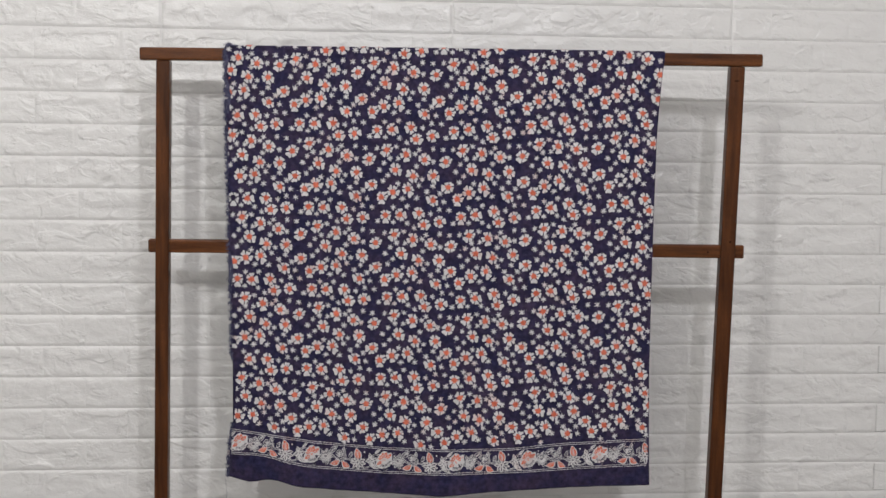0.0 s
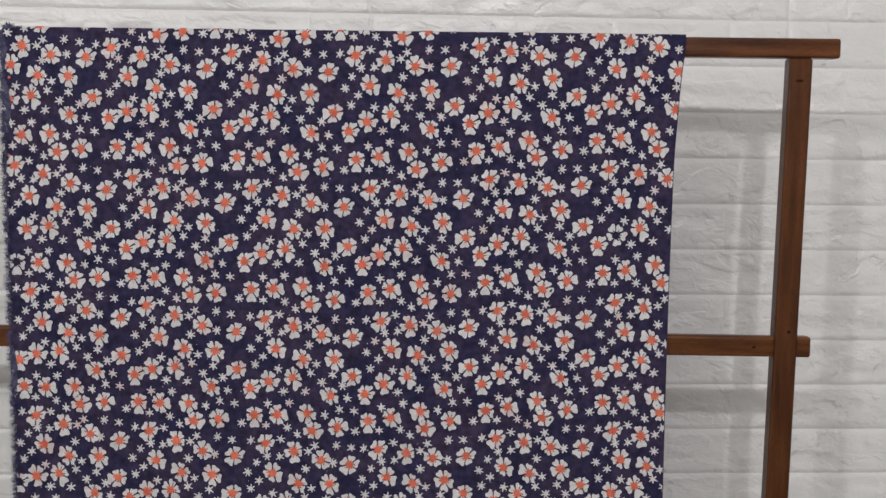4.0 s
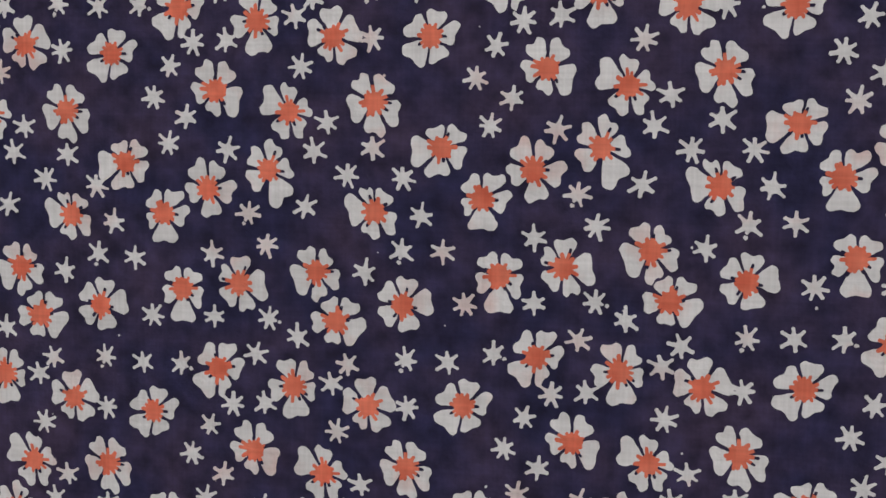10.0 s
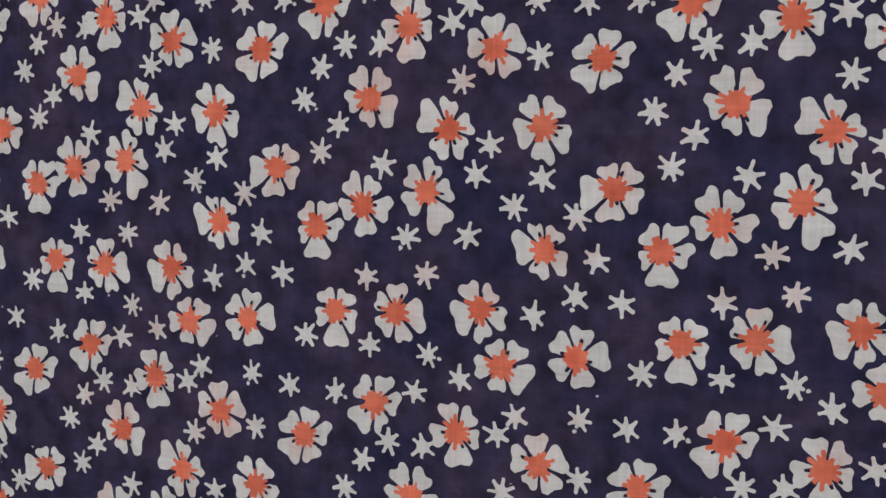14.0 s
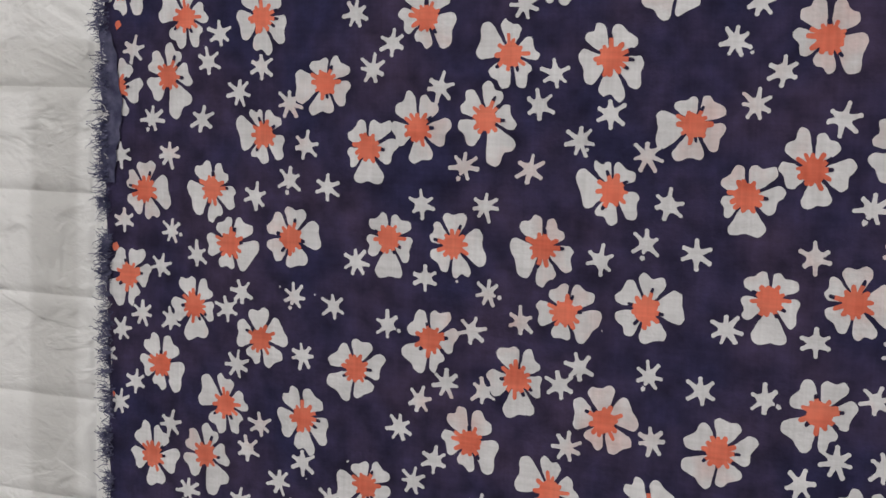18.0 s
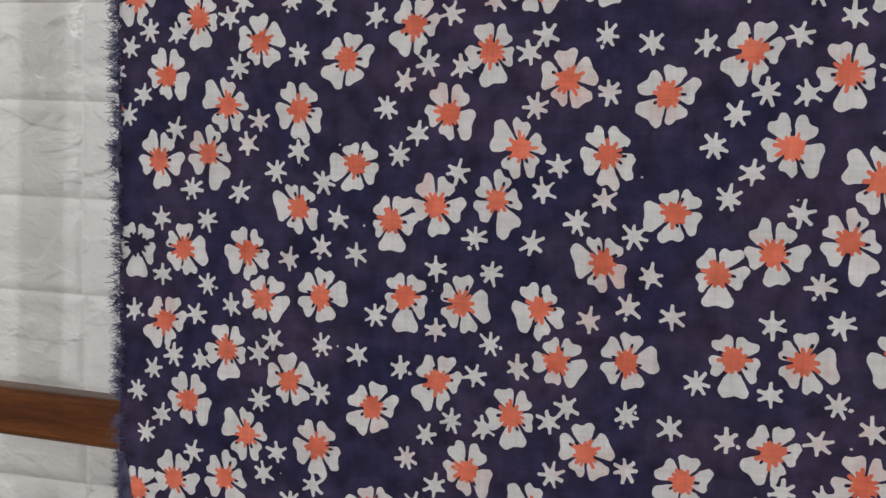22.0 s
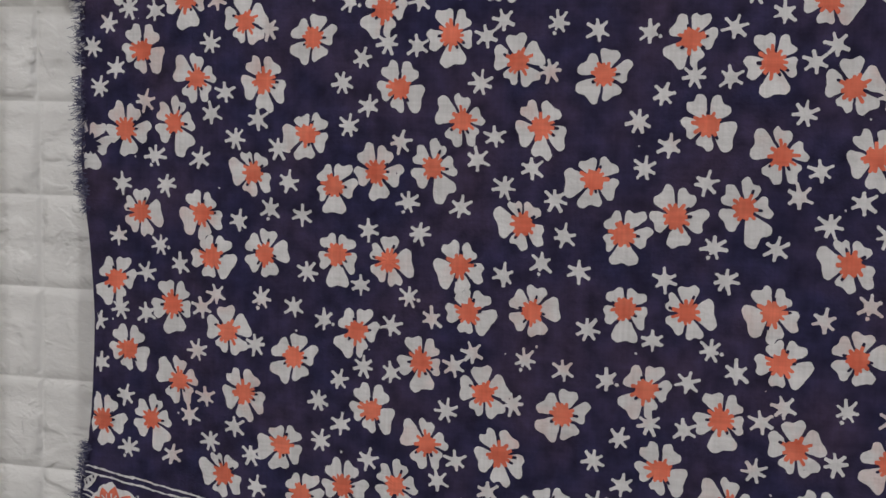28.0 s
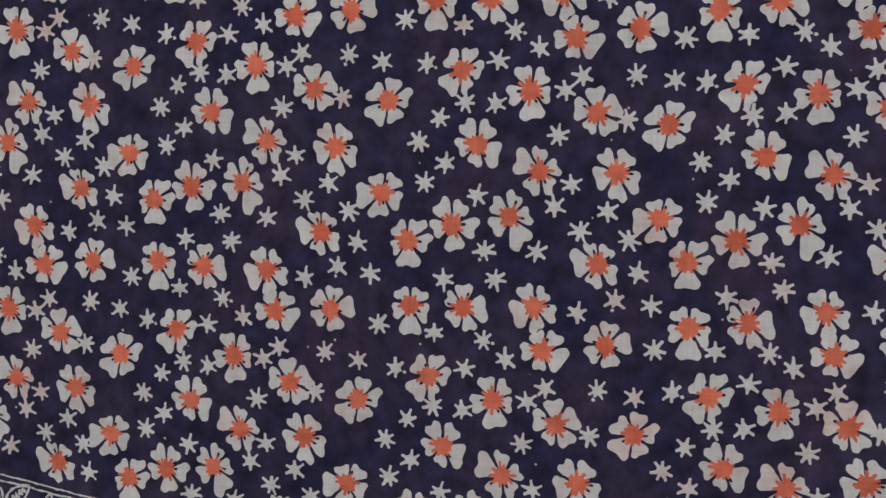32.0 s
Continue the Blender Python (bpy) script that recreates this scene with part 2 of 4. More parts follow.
def under(ob, top):
    """Keep a part where it is in the room while it belongs to its thing."""
    ob.matrix_parent_inverse = Matrix.Translation(top.location).inverted()
    return ob


def rail_bar(name, x0, x1, z0, z1, depth, rise, y, label):
    bm = block(x0, x1, y, y + depth, z0, z1, 0.004, 3)
    bmesh.ops.subdivide_edges(bm, edges=[e for e in bm.edges if abs(e.verts[0].co.x - e.verts[1].co.x) > 0.5], cuts=24)
    for v in bm.verts:
        v.co.z += rise * (v.co.x - x0) / (x1 - x0) + 0.0007 * noise.noise((v.co.x * 3, 7, z0))
    return under(part(name, bm, WOOD, rack, label, smooth=False), rack)


rail_bar("top_bar", -0.967, 0.492, 1.6175, 1.6470, 0.032, 0.0042, RACK_Y, "square-edged teak top bar")
rail_bar("middle_rail", -0.951, 0.463, 1.1675, 1.1992, 0.022, 0.0, RACK_Y + 0.004, "teak rail passing through both posts")
for foot_x, lean, thick in ((-0.9460, 0.0178, 0.0318), (0.3790, 0.0363, 0.0350)):
    under(part("post", block(foot_x, foot_x + thick, RACK_Y - 0.0015, RACK_Y + 0.030, 0.0, 1.6172 + (0.0035 if foot_x > 0 else 0), 0.003, 2, lean),
               WOOD_UP, rack, "upright teak post"), rack)


def knot(x, z, y, w, h):
    bm = bmesh.new()
    bmesh.ops.create_uvsphere(bm, u_segments=12, v_segments=8, radius=1, matrix=Matrix.Translation((x, y, z)) @ Matrix.Diagonal((w, 0.0006, h, 1)))
    under(part("knot", bm, KNOT, rack, "small dark knot in the teak"), rack)


knot(0.431, 1.587, RACK_Y - 0.0015, 0.006, 0.0022)
knot(0.376, 1.182, RACK_Y + 0.004, 0.003, 0.0020)
knot(0.427, 1.207, RACK_Y - 0.0015, 0.0025, 0.0025)

# ---- the cloth: its outline and drape ----
CLOTH_Y, TOP = 2.778, 1.6545
LEFT = ([0.60, 0.69, 0.74, 0.78, 0.85, 0.90, 0.94, 1.05, 1.25, 1.45, 1.60, 1.65], [-0.765, -0.763, -0.756, -0.749, -0.745, -0.750, -0.7545, -0.7565, -0.7615, -0.7650, -0.7675, -0.7685])
RIGHT = ([0.60, 0.90, 1.15, 1.36, 1.47, 1.58, 1.65], [0.248, 0.241, 0.2415, 0.2435, 0.2455, 0.2525, 0.260])
HEM = ([-0.76, -0.735, -0.715, -0.690, -0.665, -0.64, -0.605, -0.55, -0.40, -0.25, -0.14, 0.03, 0.25], [0.634, 0.626, 0.619, 0.624, 0.630, 0.624, 0.611, 0.607, 0.594, 0.587, 0.600, 0.608, 0.620])
BAND_TOP = ([-0.76, -0.653, -0.546, -0.373, -0.230, -0.086, 0.032, 0.25], [0.750, 0.733, 0.719, 0.704, 0.701, 0.705, 0.718, 0.732])
BAND_LOW = ([-0.76, -0.673, -0.613, -0.552, -0.382, -0.274, -0.022, 0.25], [0.688, 0.683, 0.665, 0.656, 0.642, 0.639, 0.649, 0.668])


def along(table, v):
    """A smooth value between the knots of a table."""
    xs, ys = table
    return float(0.5 * np.interp(v, xs, ys) + 0.25 * np.interp(v - 0.02, xs, ys) + 0.25 * np.interp(v + 0.02, xs, ys))


def left_edge(z):
    """The frayed side: it runs in small waves but for the turned stretch above the border."""
    calm = 1 - math.exp(-((z - 0.84) / 0.07) ** 4)
    return along(LEFT, z) + calm * (0.0016 * noise.noise((z * 42, 6.1, 0.3)) + 0.0009 * noise.noise((z * 120, 2.2, 0.7)))


CREASES = [(-0.545, 0.0), (-0.21, 0.01), (0.07, -0.01)]


def cloth_y(x, z):
    """How far the hanging cloth stands from the camera's side: soft folds, pressed creases and wrinkles."""
    hang = min(max((TOP - z) / 0.35, 0), 1)
    y = CLOTH_Y + hang * (0.0016 * math.sin(9.0 * x + 1.3 + 0.8 * z) + 0.0010 * math.sin(23 * x - 3 * z))
    y += 0.0012 * noise.noise((x * 5.0, z * 2.0, 1.7)) + 0.0006 * noise.noise((x * 16.0, z * 14.0, 4.1))
    y += 0.0006 * hang * noise.noise((x * 26.0, z * 8.0, 8.3)) + 0.0004 * hang * noise.noise((x * 9.0, z * 34.0, 2.9))
    for cx, tilt in CREASES:
        y += 0.0007 * hang * math.exp(-((x - cx - tilt * z) / 0.0040) ** 2) - 0.0003 * hang * math.exp(-((x - cx - tilt * z - 0.007) / 0.005) ** 2)
    y -= 0.0005 * math.exp(-((z - 0.80 + 0.06 * (x + 0.4)) / 0.004) ** 2) * (1 if -0.65 < x < 0.1 else 0)
    if z > TOP - 0.012:
        y += 0.010 * ((z - TOP + 0.012) / 0.012) ** 2
    low = max(0.0, 0.75 - z)
    y += low * 0.05 * math.sin(14 * x + 0.6)
    return y


cloth = tagged(new("batik_cloth"), label="dark indigo batik cotton with white flowers, hung over a rack", category="cloth")
cloth.location = (-0.25, CLOTH_Y, TOP)


def on_cloth(name, me, parent=None, label="", kind=""):
    ob = piece(name, me, parent or cloth, label, kind)
    ob.matrix_parent_inverse = Matrix.Translation(cloth.location).inverted()
    return ob


def sub_piece(name, me, parent, label="", kind=""):
    return piece(name, me, parent, label, kind)


def panel(nu, nv):
    verts, faces = [], []
    for j in range(nv + 1):
        for i in range(nu + 1):
            u, v = i / nu, j / nv
            x = -0.76 + u * 1.01
            z = TOP + (along(HEM, x) - TOP) * v
            xl, xr = left_edge(z), along(RIGHT, z)
            x = xl + u * (xr - xl)
            z = TOP + (along(HEM, x) - TOP + 0.0015 * noise.noise((x * 60, 3, 3))) * v
            verts.append((x, cloth_y(x, z), z))
    for j in range(nv):
        for i in range(nu):
            a = j * (nu + 1) + i
            faces.append((a, a + nu + 1, a + nu + 2, a + 1))
    return verts, faces


PV, PF = panel(400, 240)
on_cloth("front_panel", mesh_of("front_panel", PV, PF, [INDIGO], smooth=True), label="dyed front of the cloth")


def back_panel():
    """The half that hangs down behind the bar, with the turn over its top."""
    verts, faces, n = [], [], 60
    path = [(0.010, TOP), (0.022, TOP + 0.0005), (0.036, TOP - 0.004), (0.041, TOP - 0.02), (0.043, TOP - 0.3), (0.044, TOP - 0.6), (0.045, 0.70)]
    for dy, z in path:
        for i in range(n + 1):
            x = -0.757 + (0.99 if z < 1.6 else 1.012) * i / n
            verts.append((x, CLOTH_Y + dy + 0.002 * math.sin(11 * x) * (z < 1.6), z))
    for j in range(len(path) - 1):
        for i in range(n):
            a = j * (n + 1) + i
            faces.append((a, a + 1, a + n + 2, a + n + 1))
    return verts, faces


on_cloth("back_panel", mesh_of("back_panel", *back_panel(), [INDIGO], smooth=True), label="rear half hanging behind the bar")

# ---- the printed motifs ----
# one stamp: places of its flowers (share of the repeat to the right, share downwards) and, petal by petal, the direction in
# degrees and the reach in hundredths of its two lobes
FLOWERS_A = [
    (0.001, 0.003, ((119, 92, 172, 102), (56, 98, 97, 96), (343, 84, 29, 110), (267, 93, 317, 88), (204, 116, 255, 112))),
    (0.334, 0.115, ((107, 112, 140, 107), (36, 93, 78, 105), (303, 117, 1, 98), (241, 82, 276, 95), (169, 98, 216, 87))),
    (0.823, 0.167, ((110, 107, 142, 102), (32, 92, 83, 98), (312, 119, 356, 99), (256, 110, 289, 128), (170, 98, 230, 100))),
    (0.559, 0.182, ((132, 128, 182, 113), (74, 88, 107, 104), (351, 89, 39, 79), (291, 108, 328, 81), (221, 92, 263, 105))),
    (0.007, 0.299, ((88, 79, 137, 83), (24, 96, 71, 90), (308, 95, 0, 88), (238, 112, 286, 96), (162, 112, 214, 120))),
]
FLOWERS_B = [
    (0.475, 0.338, ((125, 106, 162, 93), (59, 91, 94, 112), (345, 92, 35, 80), (278, 138, 320, 119), (188, 95, 237, 95))),
    (0.273, 0.381, ((104, 122, 143, 106), (48, 98, 84, 107), (329, 99, 14, 113), (258, 109, 297, 103), (172, 97, 217, 88))),
    (0.115, 0.445, ((103, 92, 153, 83), (43, 113, 82, 91), (330, 87, 15, 106), (244, 112, 297, 114), (187, 73, 230, 82))),
    (0.794, 0.457, ((151, 119, 216, 99), (100, 85, 128, 98), (34, 82, 83, 82), (308, 106, 350, 82), (234, 87, 275, 100))),
]
FLOWERS_C = [
    (0.589, 0.615, ((99, 97, 137, 99), (32, 80, 75, 92), (323, 106, 2, 94), (268, 112, 297, 94), (171, 101, 239, 107))),
    (0.341, 0.642, ((133, 95, 170, 86), (71, 103, 113, 99), (328, 115, 31, 99), (272, 104, 302, 107), (203, 89, 253, 94))),
    (0.149, 0.655, ((104, 87, 147, 93), (31, 92, 81, 82), (308, 97, 2, 82), (251, 130, 292, 129), (179, 83, 220, 92))),
    (0.852, 0.708, ((123, 98, 167, 98), (60, 98, 104, 100), (345, 108, 32, 106), (262, 98, 306, 98), (195, 98, 238, 98))),
]
FLOWERS_D = [
    (0.636, 0.751, ((90, 88, 133, 81), (31, 104, 71, 94), (300, 102, 4, 111), (241, 84, 280, 81), (165, 94, 206, 93))),
    (0.242, 0.877, ((111, 98, 166, 88), (51, 106, 86, 90), (330, 80, 22, 97), (272, 108, 304, 81), (206, 117, 254, 121))),
    (0.483, 0.926, ((95, 96, 131, 106), (28, 84, 71, 98), (322, 88, 8, 77), (253, 126, 297, 118), (176, 101, 217, 102))),
    (0.709, 0.981, ((145, 102, 200, 95), (76, 105, 118, 101), (354, 105, 50, 97), (286, 102, 326, 107), (225, 80, 264, 90))),
]
FLOWERS = FLOWERS_A + FLOWERS_B + FLOWERS_C + FLOWERS_D
STARS_A = [(0.382, -0.016), (0.274, -0.014), (0.839, 0.002), (0.189, 0.044), (0.610, 0.068), (0.122, 0.125), (0.225, 0.185), (0.674, 0.216),
           (0.156, 0.253), (0.347, 0.277), (0.808, 0.290), (0.623, 0.291), (0.721, 0.359), (0.890, 0.372), (0.577, 0.439), (0.393, 0.453)]
STARS_B = [(0.933, 0.472), (0.441, 0.540), (0.259, 0.559), (0.865, 0.565), (0.989, 0.568), (0.743, 0.619), (0.039, 0.726), (0.244, 0.734),
           (0.423, 0.741), (0.508, 0.792), (0.366, 0.839), (0.840, 0.858), (0.116, 0.865), (0.970, 0.865), (0.659, 0.870), (0.601, 0.920)]
# the stamp's rows and columns across the cloth: it was set down by hand, and the cloth sags in the middle
COL_X, ROW_X = [-0.1727, 0.0004, 0.1773, 0.3555, 0.5330, 0.7114, 0.8916], [-0.6541, -0.6303, -0.6084, -0.5944, -0.5953, -0.6124]
COL_Z, ROW_Z = [0.0220, 0.0001, -0.0206, -0.0273, -0.0120, 0.0074, 0.0237], [1.8049, 1.6161, 1.4156, 1.2162, 1.0215, 0.8263]
DOWN_X, DOWN_Z = [0.0234, 0.0230, 0.0188, 0.0033, -0.0123, -0.0296], [-0.1890, -0.2001, -0.1990, -0.1951, -0.1936, -0.1845]
# how far single stamps slipped, in tenths of a millimetre, and how the cloth is drawn askew under them, in thousandths
SLIP_HIGH = {
    (0, -1): (-27, -5, -4, -4, 20, 0), (1, -1): (-66, 14, 32, -48, -4, -30), (2, -1): (-22, -5, 18, -20, -39, -12),
    (3, -1): (31, -13, 28, -8, -14, 0), (-1, 0): (-3, 12, -30, -21, 19, -1), (0, 0): (-3, -3, -6, -35, -1, 4),
    (1, 0): (5, 14, -1, -29, 12, 19), (2, 0): (-6, -3, 3, -6, -24, 10), (3, 0): (6, -1, 1, 19, 12, -12),
    (4, 0): (25, -6, 11, 59, 15, -25), (-1, 1): (-6, 10, -1, -11, 11, -29), (0, 1): (4, 5, -2, 0, -5, -21),
    (1, 1): (17, 0, -5, -5, 1, 7), (2, 1): (-1, -3, -7, 10, -6, 11), (3, 1): (-17, 16, -26, 23, 16, 8),
    (4, 1): (-28, -7, -9, 27, -16, 29),
}
SLIP_LOW = {
    (-1, 2): (-4, 21, 5, -17, 23, -18), (0, 2): (9, 16, -11, 14, 3, -9), (1, 2): (31, 10, 18, 10, -22, -9),
    (2, 2): (-5, -1, 7, 33, 12, 33), (3, 2): (-2, 14, -10, 5, 5, 23), (4, 2): (-6, -45, -3, 7, -46, 14),
    (-1, 3): (-8, 5, -5, -42, 40, -6), (0, 3): (-26, 18, 1, -2, 4, 0), (1, 3): (-7, 2, 20, 17, -20, 20),
    (2, 3): (-9, -13, 18, 14, -17, -7), (3, 3): (14, -17, 4, 12, -12, 8), (4, 3): (34, -67, 4, 5, -22, 16),
    (-1, 4): (-4, -30, 13, 10, 27, 16), (0, 4): (-19, -8, -32, 4, 35, 19), (1, 4): (11, -10, 29, -18, -39, 26),
    (2, 4): (37, -8, 3, -32, -15, 23), (3, 4): (48, -20, -8, -1, -11, -1), (4, 4): (56, -55, 8, 7, -4, -2),
}
SLIP = {**SLIP_HIGH, **SLIP_LOW}


def corner(col, row):
    """Where the upper left corner of a stamp lies."""
    c, r = col - 2, row - 2
    return (COL_X[col + 1] + ROW_X[row + 1] - 0.0016 * c * r + 0.00013 * c * c * r,
            COL_Z[col + 1] + ROW_Z[row + 1] - 0.00077 * c * r + 0.00046 * c * c * r)


def print_place(col, row, u, v):
    """Where on the cloth the point u along and v down of a stamp lies."""
    (x, z), (x1, z1) = corner(col, row), corner(col + 1, row)
    slip_x, slip_z, a, b, c, d = SLIP.get((col, row), (0, 0, 0, 0, 0, 0))
    du, dv = u - 0.45, v - 0.5
    dx, dz = du * (x1 - x) + dv * DOWN_X[row + 1], du * (z1 - z) + dv * DOWN_Z[row + 1]
    return (x + u * (x1 - x) + v * DOWN_X[row + 1] + slip_x * 1e-4 + (a * dx + b * dz) * 1e-3,
            z + u * (z1 - z) + v * DOWN_Z[row + 1] + slip_z * 1e-4 + (c * dx + d * dz) * 1e-3)


def lay(points, lift):
    """Print points on the cloth: cut at its edges, and following its drape."""
    out = []
    for x, z in points:
        x, z = x + 0.00042 * noise.noise((x * 420, z * 420, 5.5)), z + 0.00042 * noise.noise((x * 420, z * 420, 9.5))
        x = min(max(x, left_edge(z) + 0.0022 + 0.0020 * noise.noise((z * 160, 1, 3))), along(RIGHT, z) - 0.0012)
        if z > TOP:
            out.append((x, CLOTH_Y + 0.010 + z - TOP, TOP + 0.0006 + lift))
        else:
            rise = 0.0008 * min(max((z - TOP + 0.016) / 0.012, 0), 1)
            out.append((x, cloth_y(x, z) - lift - rise, z + 0.6 * rise))
    return out


def rounded(pts, turns=2):
    """A closed outline with its corners cut away."""
    for n in range(turns):
        pts = [(p[0] + f * (q[0] - p[0]), p[1] + f * (q[1] - p[1])) for p, q in zip(pts, pts[1:] + pts[:1]) for f in (0.25, 0.75)]
    return pts


def petal(a0, reach0, a1, reach1, before, after, rng):
    """The outline of one petal from its foot to its two lobes, in parts of the flower's radius; the first point lies inside.
    before and after: how many degrees are free on either side up to the next petal."""
    a1 = a0 + (a1 - a0) % 360
    r0, r1, mid = 0.955 * reach0 / 100, 0.955 * reach1 / 100, (a0 + a1) / 2
    low, high = a0 - min(0.42 * before, 13), a1 + min(0.42 * after, 13)
    notch = min(r0, r1) * rng.uniform(0.92, 0.99) + 0.35 * abs(r0 - r1)
    polar = [(mid - 9, 0.12), (mid - 0.86 * (mid - low), 0.40), (0.9 * low + 0.1 * mid, 0.72 * r0), (0.6 * low + 0.4 * a0, 0.98 * r0), (a0 + 4, 1.09 * r0), (a0 + 0.25 * (a1 - a0), 1.05 * r0), (mid, notch),
             (a1 - 0.25 * (a1 - a0), 1.05 * r1), (a1 - 4, 1.09 * r1), (0.6 * high + 0.4 * a1, 0.98 * r1), (0.9 * high + 0.1 * mid, 0.72 * r1), (mid + 0.86 * (high - mid), 0.40), (mid + 9, 0.12)]
    pts = rounded([(r * math.cos(radians(a)), r * math.sin(radians(a))) for a, r in polar])
    return [(0.6 * math.cos(radians(mid)), 0.6 * math.sin(radians(mid)))] + pts


def fan(verts, faces, pts):
    base = len(verts)
    verts += pts
    n = len(pts) - 1
    faces += [(base, base + 1 + i, base + 1 + (i + 1) % n) for i in range(n)]


def imprint(verts, faces, pts, lift):
    """A printed shape from its inner point and its outline; where the cloth turns over the bar it is laid in rings, to follow the bend."""
    if max(z for x, z in pts) < TOP - 0.014:
        fan(verts, faces, lay(pts, lift))
        return
    (cx, cz), n, rings = pts[0], len(pts) - 1, 6
    base = len(verts)
    fan(verts, faces, lay([pts[0]] + [(cx + (x - cx) / rings, cz + (z - cz) / rings) for x, z in pts[1:]], lift))
    for ring in range(2, rings + 1):
        verts += lay([(cx + (x - cx) * ring / rings, cz + (z - cz) * ring / rings) for x, z in pts[1:]], lift)
        old, fresh = base + 1 + (ring - 2) * n, base + 1 + (ring - 1) * n
        faces += [(old + i, fresh + i, fresh + (i + 1) % n, old + (i + 1) % n) for i in range(n)]


def finger(a, foot, tip, wide):
    """Half the way round a ray with a blunt end, from one side of its foot to the other."""
    c, s = math.cos(a), math.sin(a)
    return [(q * c - w * s, q * s + w * c) for q, w in ((foot, -wide), (tip - wide, -wide * 0.95), (tip - 0.3 * wide, -wide * 0.7), (tip, 0.0), (tip - 0.3 * wide, wide * 0.7), (tip - wide, wide * 0.95), (foot, wide))]


def flower_shape(k):
    """Petal outlines, the orange heart with its blunt rays, and the dark drops at the ends of some rays of the stamp's flower k."""
    rng = random.Random(40 + k)
    ring = sorted(FLOWERS[k][2], key=lambda lobes: (lobes[0] + 0.5 * ((lobes[2] - lobes[0]) % 360)) % 360)
    petals = [petal(*lobes, (lobes[0] - ring[n - 1][2]) % 360, (ring[(n + 1) % 5][0] - lobes[2]) % 360, rng) for n, lobes in enumerate(ring)]
    rays, heart, drops = rng.choice((10, 11, 12)), [(0.0, 0.0)], []
    off = (rng.uniform(-0.04, 0.04), rng.uniform(-0.04, 0.04))
    dark = set(rng.sample(range(rays), rng.choice((2, 3, 3, 4))))
    for n in range(rays):
        a = 2 * math.pi * (n + rng.uniform(-0.28, 0.28)) / rays
        tip, foot = rng.choice((rng.uniform(0.42, 0.52), rng.uniform(0.50, 0.64))), rng.uniform(0.31, 0.39)
        heart += [(x + off[0], z + off[1]) for x, z in finger(a, foot, tip, rng.uniform(0.060, 0.085))]
        if n in dark:
            drops.append([(x + off[0], z + off[1]) for x, z in finger(a, tip - 0.06, tip + rng.uniform(0.05, 0.13), 0.055)])
    return petals, heart, drops


SHAPES = [flower_shape(k) for k in range(len(FLOWERS))]


def star_shape(k):
    """A small star of six or seven thin rays with knobbed ends round a ragged core; some knobs stand apart."""
    rng = random.Random(300 + k)
    pts, turn, beads = [(0.0, 0.0)], math.pi / 2 + rng.uniform(-0.22, 0.22), []
    arms = rng.choice((6, 6, 6, 7))
    for n in range(arms):
        a, tip = turn + 2 * math.pi * (n + rng.uniform(-0.14, 0.14)) / arms, rng.uniform(0.84, 1.10)
        w, core = rng.uniform(0.105, 0.140), rng.uniform(0.37, 0.50)
        c, s = math.cos(a), math.sin(a)
        apart = rng.random() < 0.05
        end = 0.62 if apart else tip
        pts += [(u * c - v * s, u * s + v * c) for u, v in ((core + 0.04, -w * 1.25), (end - 0.20, -w * 0.95), (end - 0.09, -w * 1.1), (end - 0.02, -w * 0.7), (end + 0.02, 0), (end - 0.02, w * 0.7), (end - 0.09, w * 1.1), (end - 0.20, w * 0.95), (core + 0.04, w * 1.25))]
        b = a + math.pi / arms
        pts.append((core * 0.98 * math.cos(b), core * 0.98 * math.sin(b)))
        if apart:
            beads.append([(u * c - v * s, u * s + v * c) for u, v in ((0.88, 0.0), (0.72, -w), (0.9, -w * 1.4), (1.05, 0), (0.9, w * 1.4), (0.72, w))])
    return pts, beads


STAR_SHAPES = [star_shape(k) for k in range(32)]
R_FLOWER, R_STAR, LIFT = 0.0151, 0.0073, 0.00028
flower_spots, star_spots = [], []
# flowers that the frayed and turned edge has lost
WORN_AWAY = ((0, 7, -1, 1), (0, 11, -1, 3))
for row in range(-1, 5):
    for col in range(-1, 5):
        rng = random.Random(100 * row + col)
        for kind, spots, items in ((0, flower_spots, FLOWERS), (1, star_spots, STARS_A + STARS_B)):
            for k, item in enumerate(items):
                x, z = print_place(col, row, item[0], item[1])
                x, z, size = x + rng.uniform(-0.0002, 0.0002), z + rng.uniform(-0.0002, 0.0002), rng.uniform(0.97, 1.03)
                reach = R_STAR if kind else R_FLOWER
                floor_z = along(BAND_TOP, x) + (0.006 if kind else 0.0085)
                if left_edge(z) - reach * 0.1 < x < along(RIGHT, z) + reach * 0.1 and floor_z < z < TOP + 0.008 and (kind, k, col, row) not in WORN_AWAY:
                    spots.append((k, x, z, size, (col, row)))


def stamped(pts, x, z, r):
    return [(x + r * a, z + r * b) for a, b in pts]


def petals_mesh(spots):
    verts, faces = [], []
    for k, x, z, size, stamp in spots:
        for pts in SHAPES[k][0]:
            imprint(verts, faces, stamped(pts, x, z, R_FLOWER * size), LIFT)
    return mesh_of("flower", verts, faces, [WAXED])


# flowers whose heart the dyer forgot, or that the worn edge has lost
FORGOTTEN = ((6, (4, 1)), (11, (-1, 1)), (7, (-1, 3)))


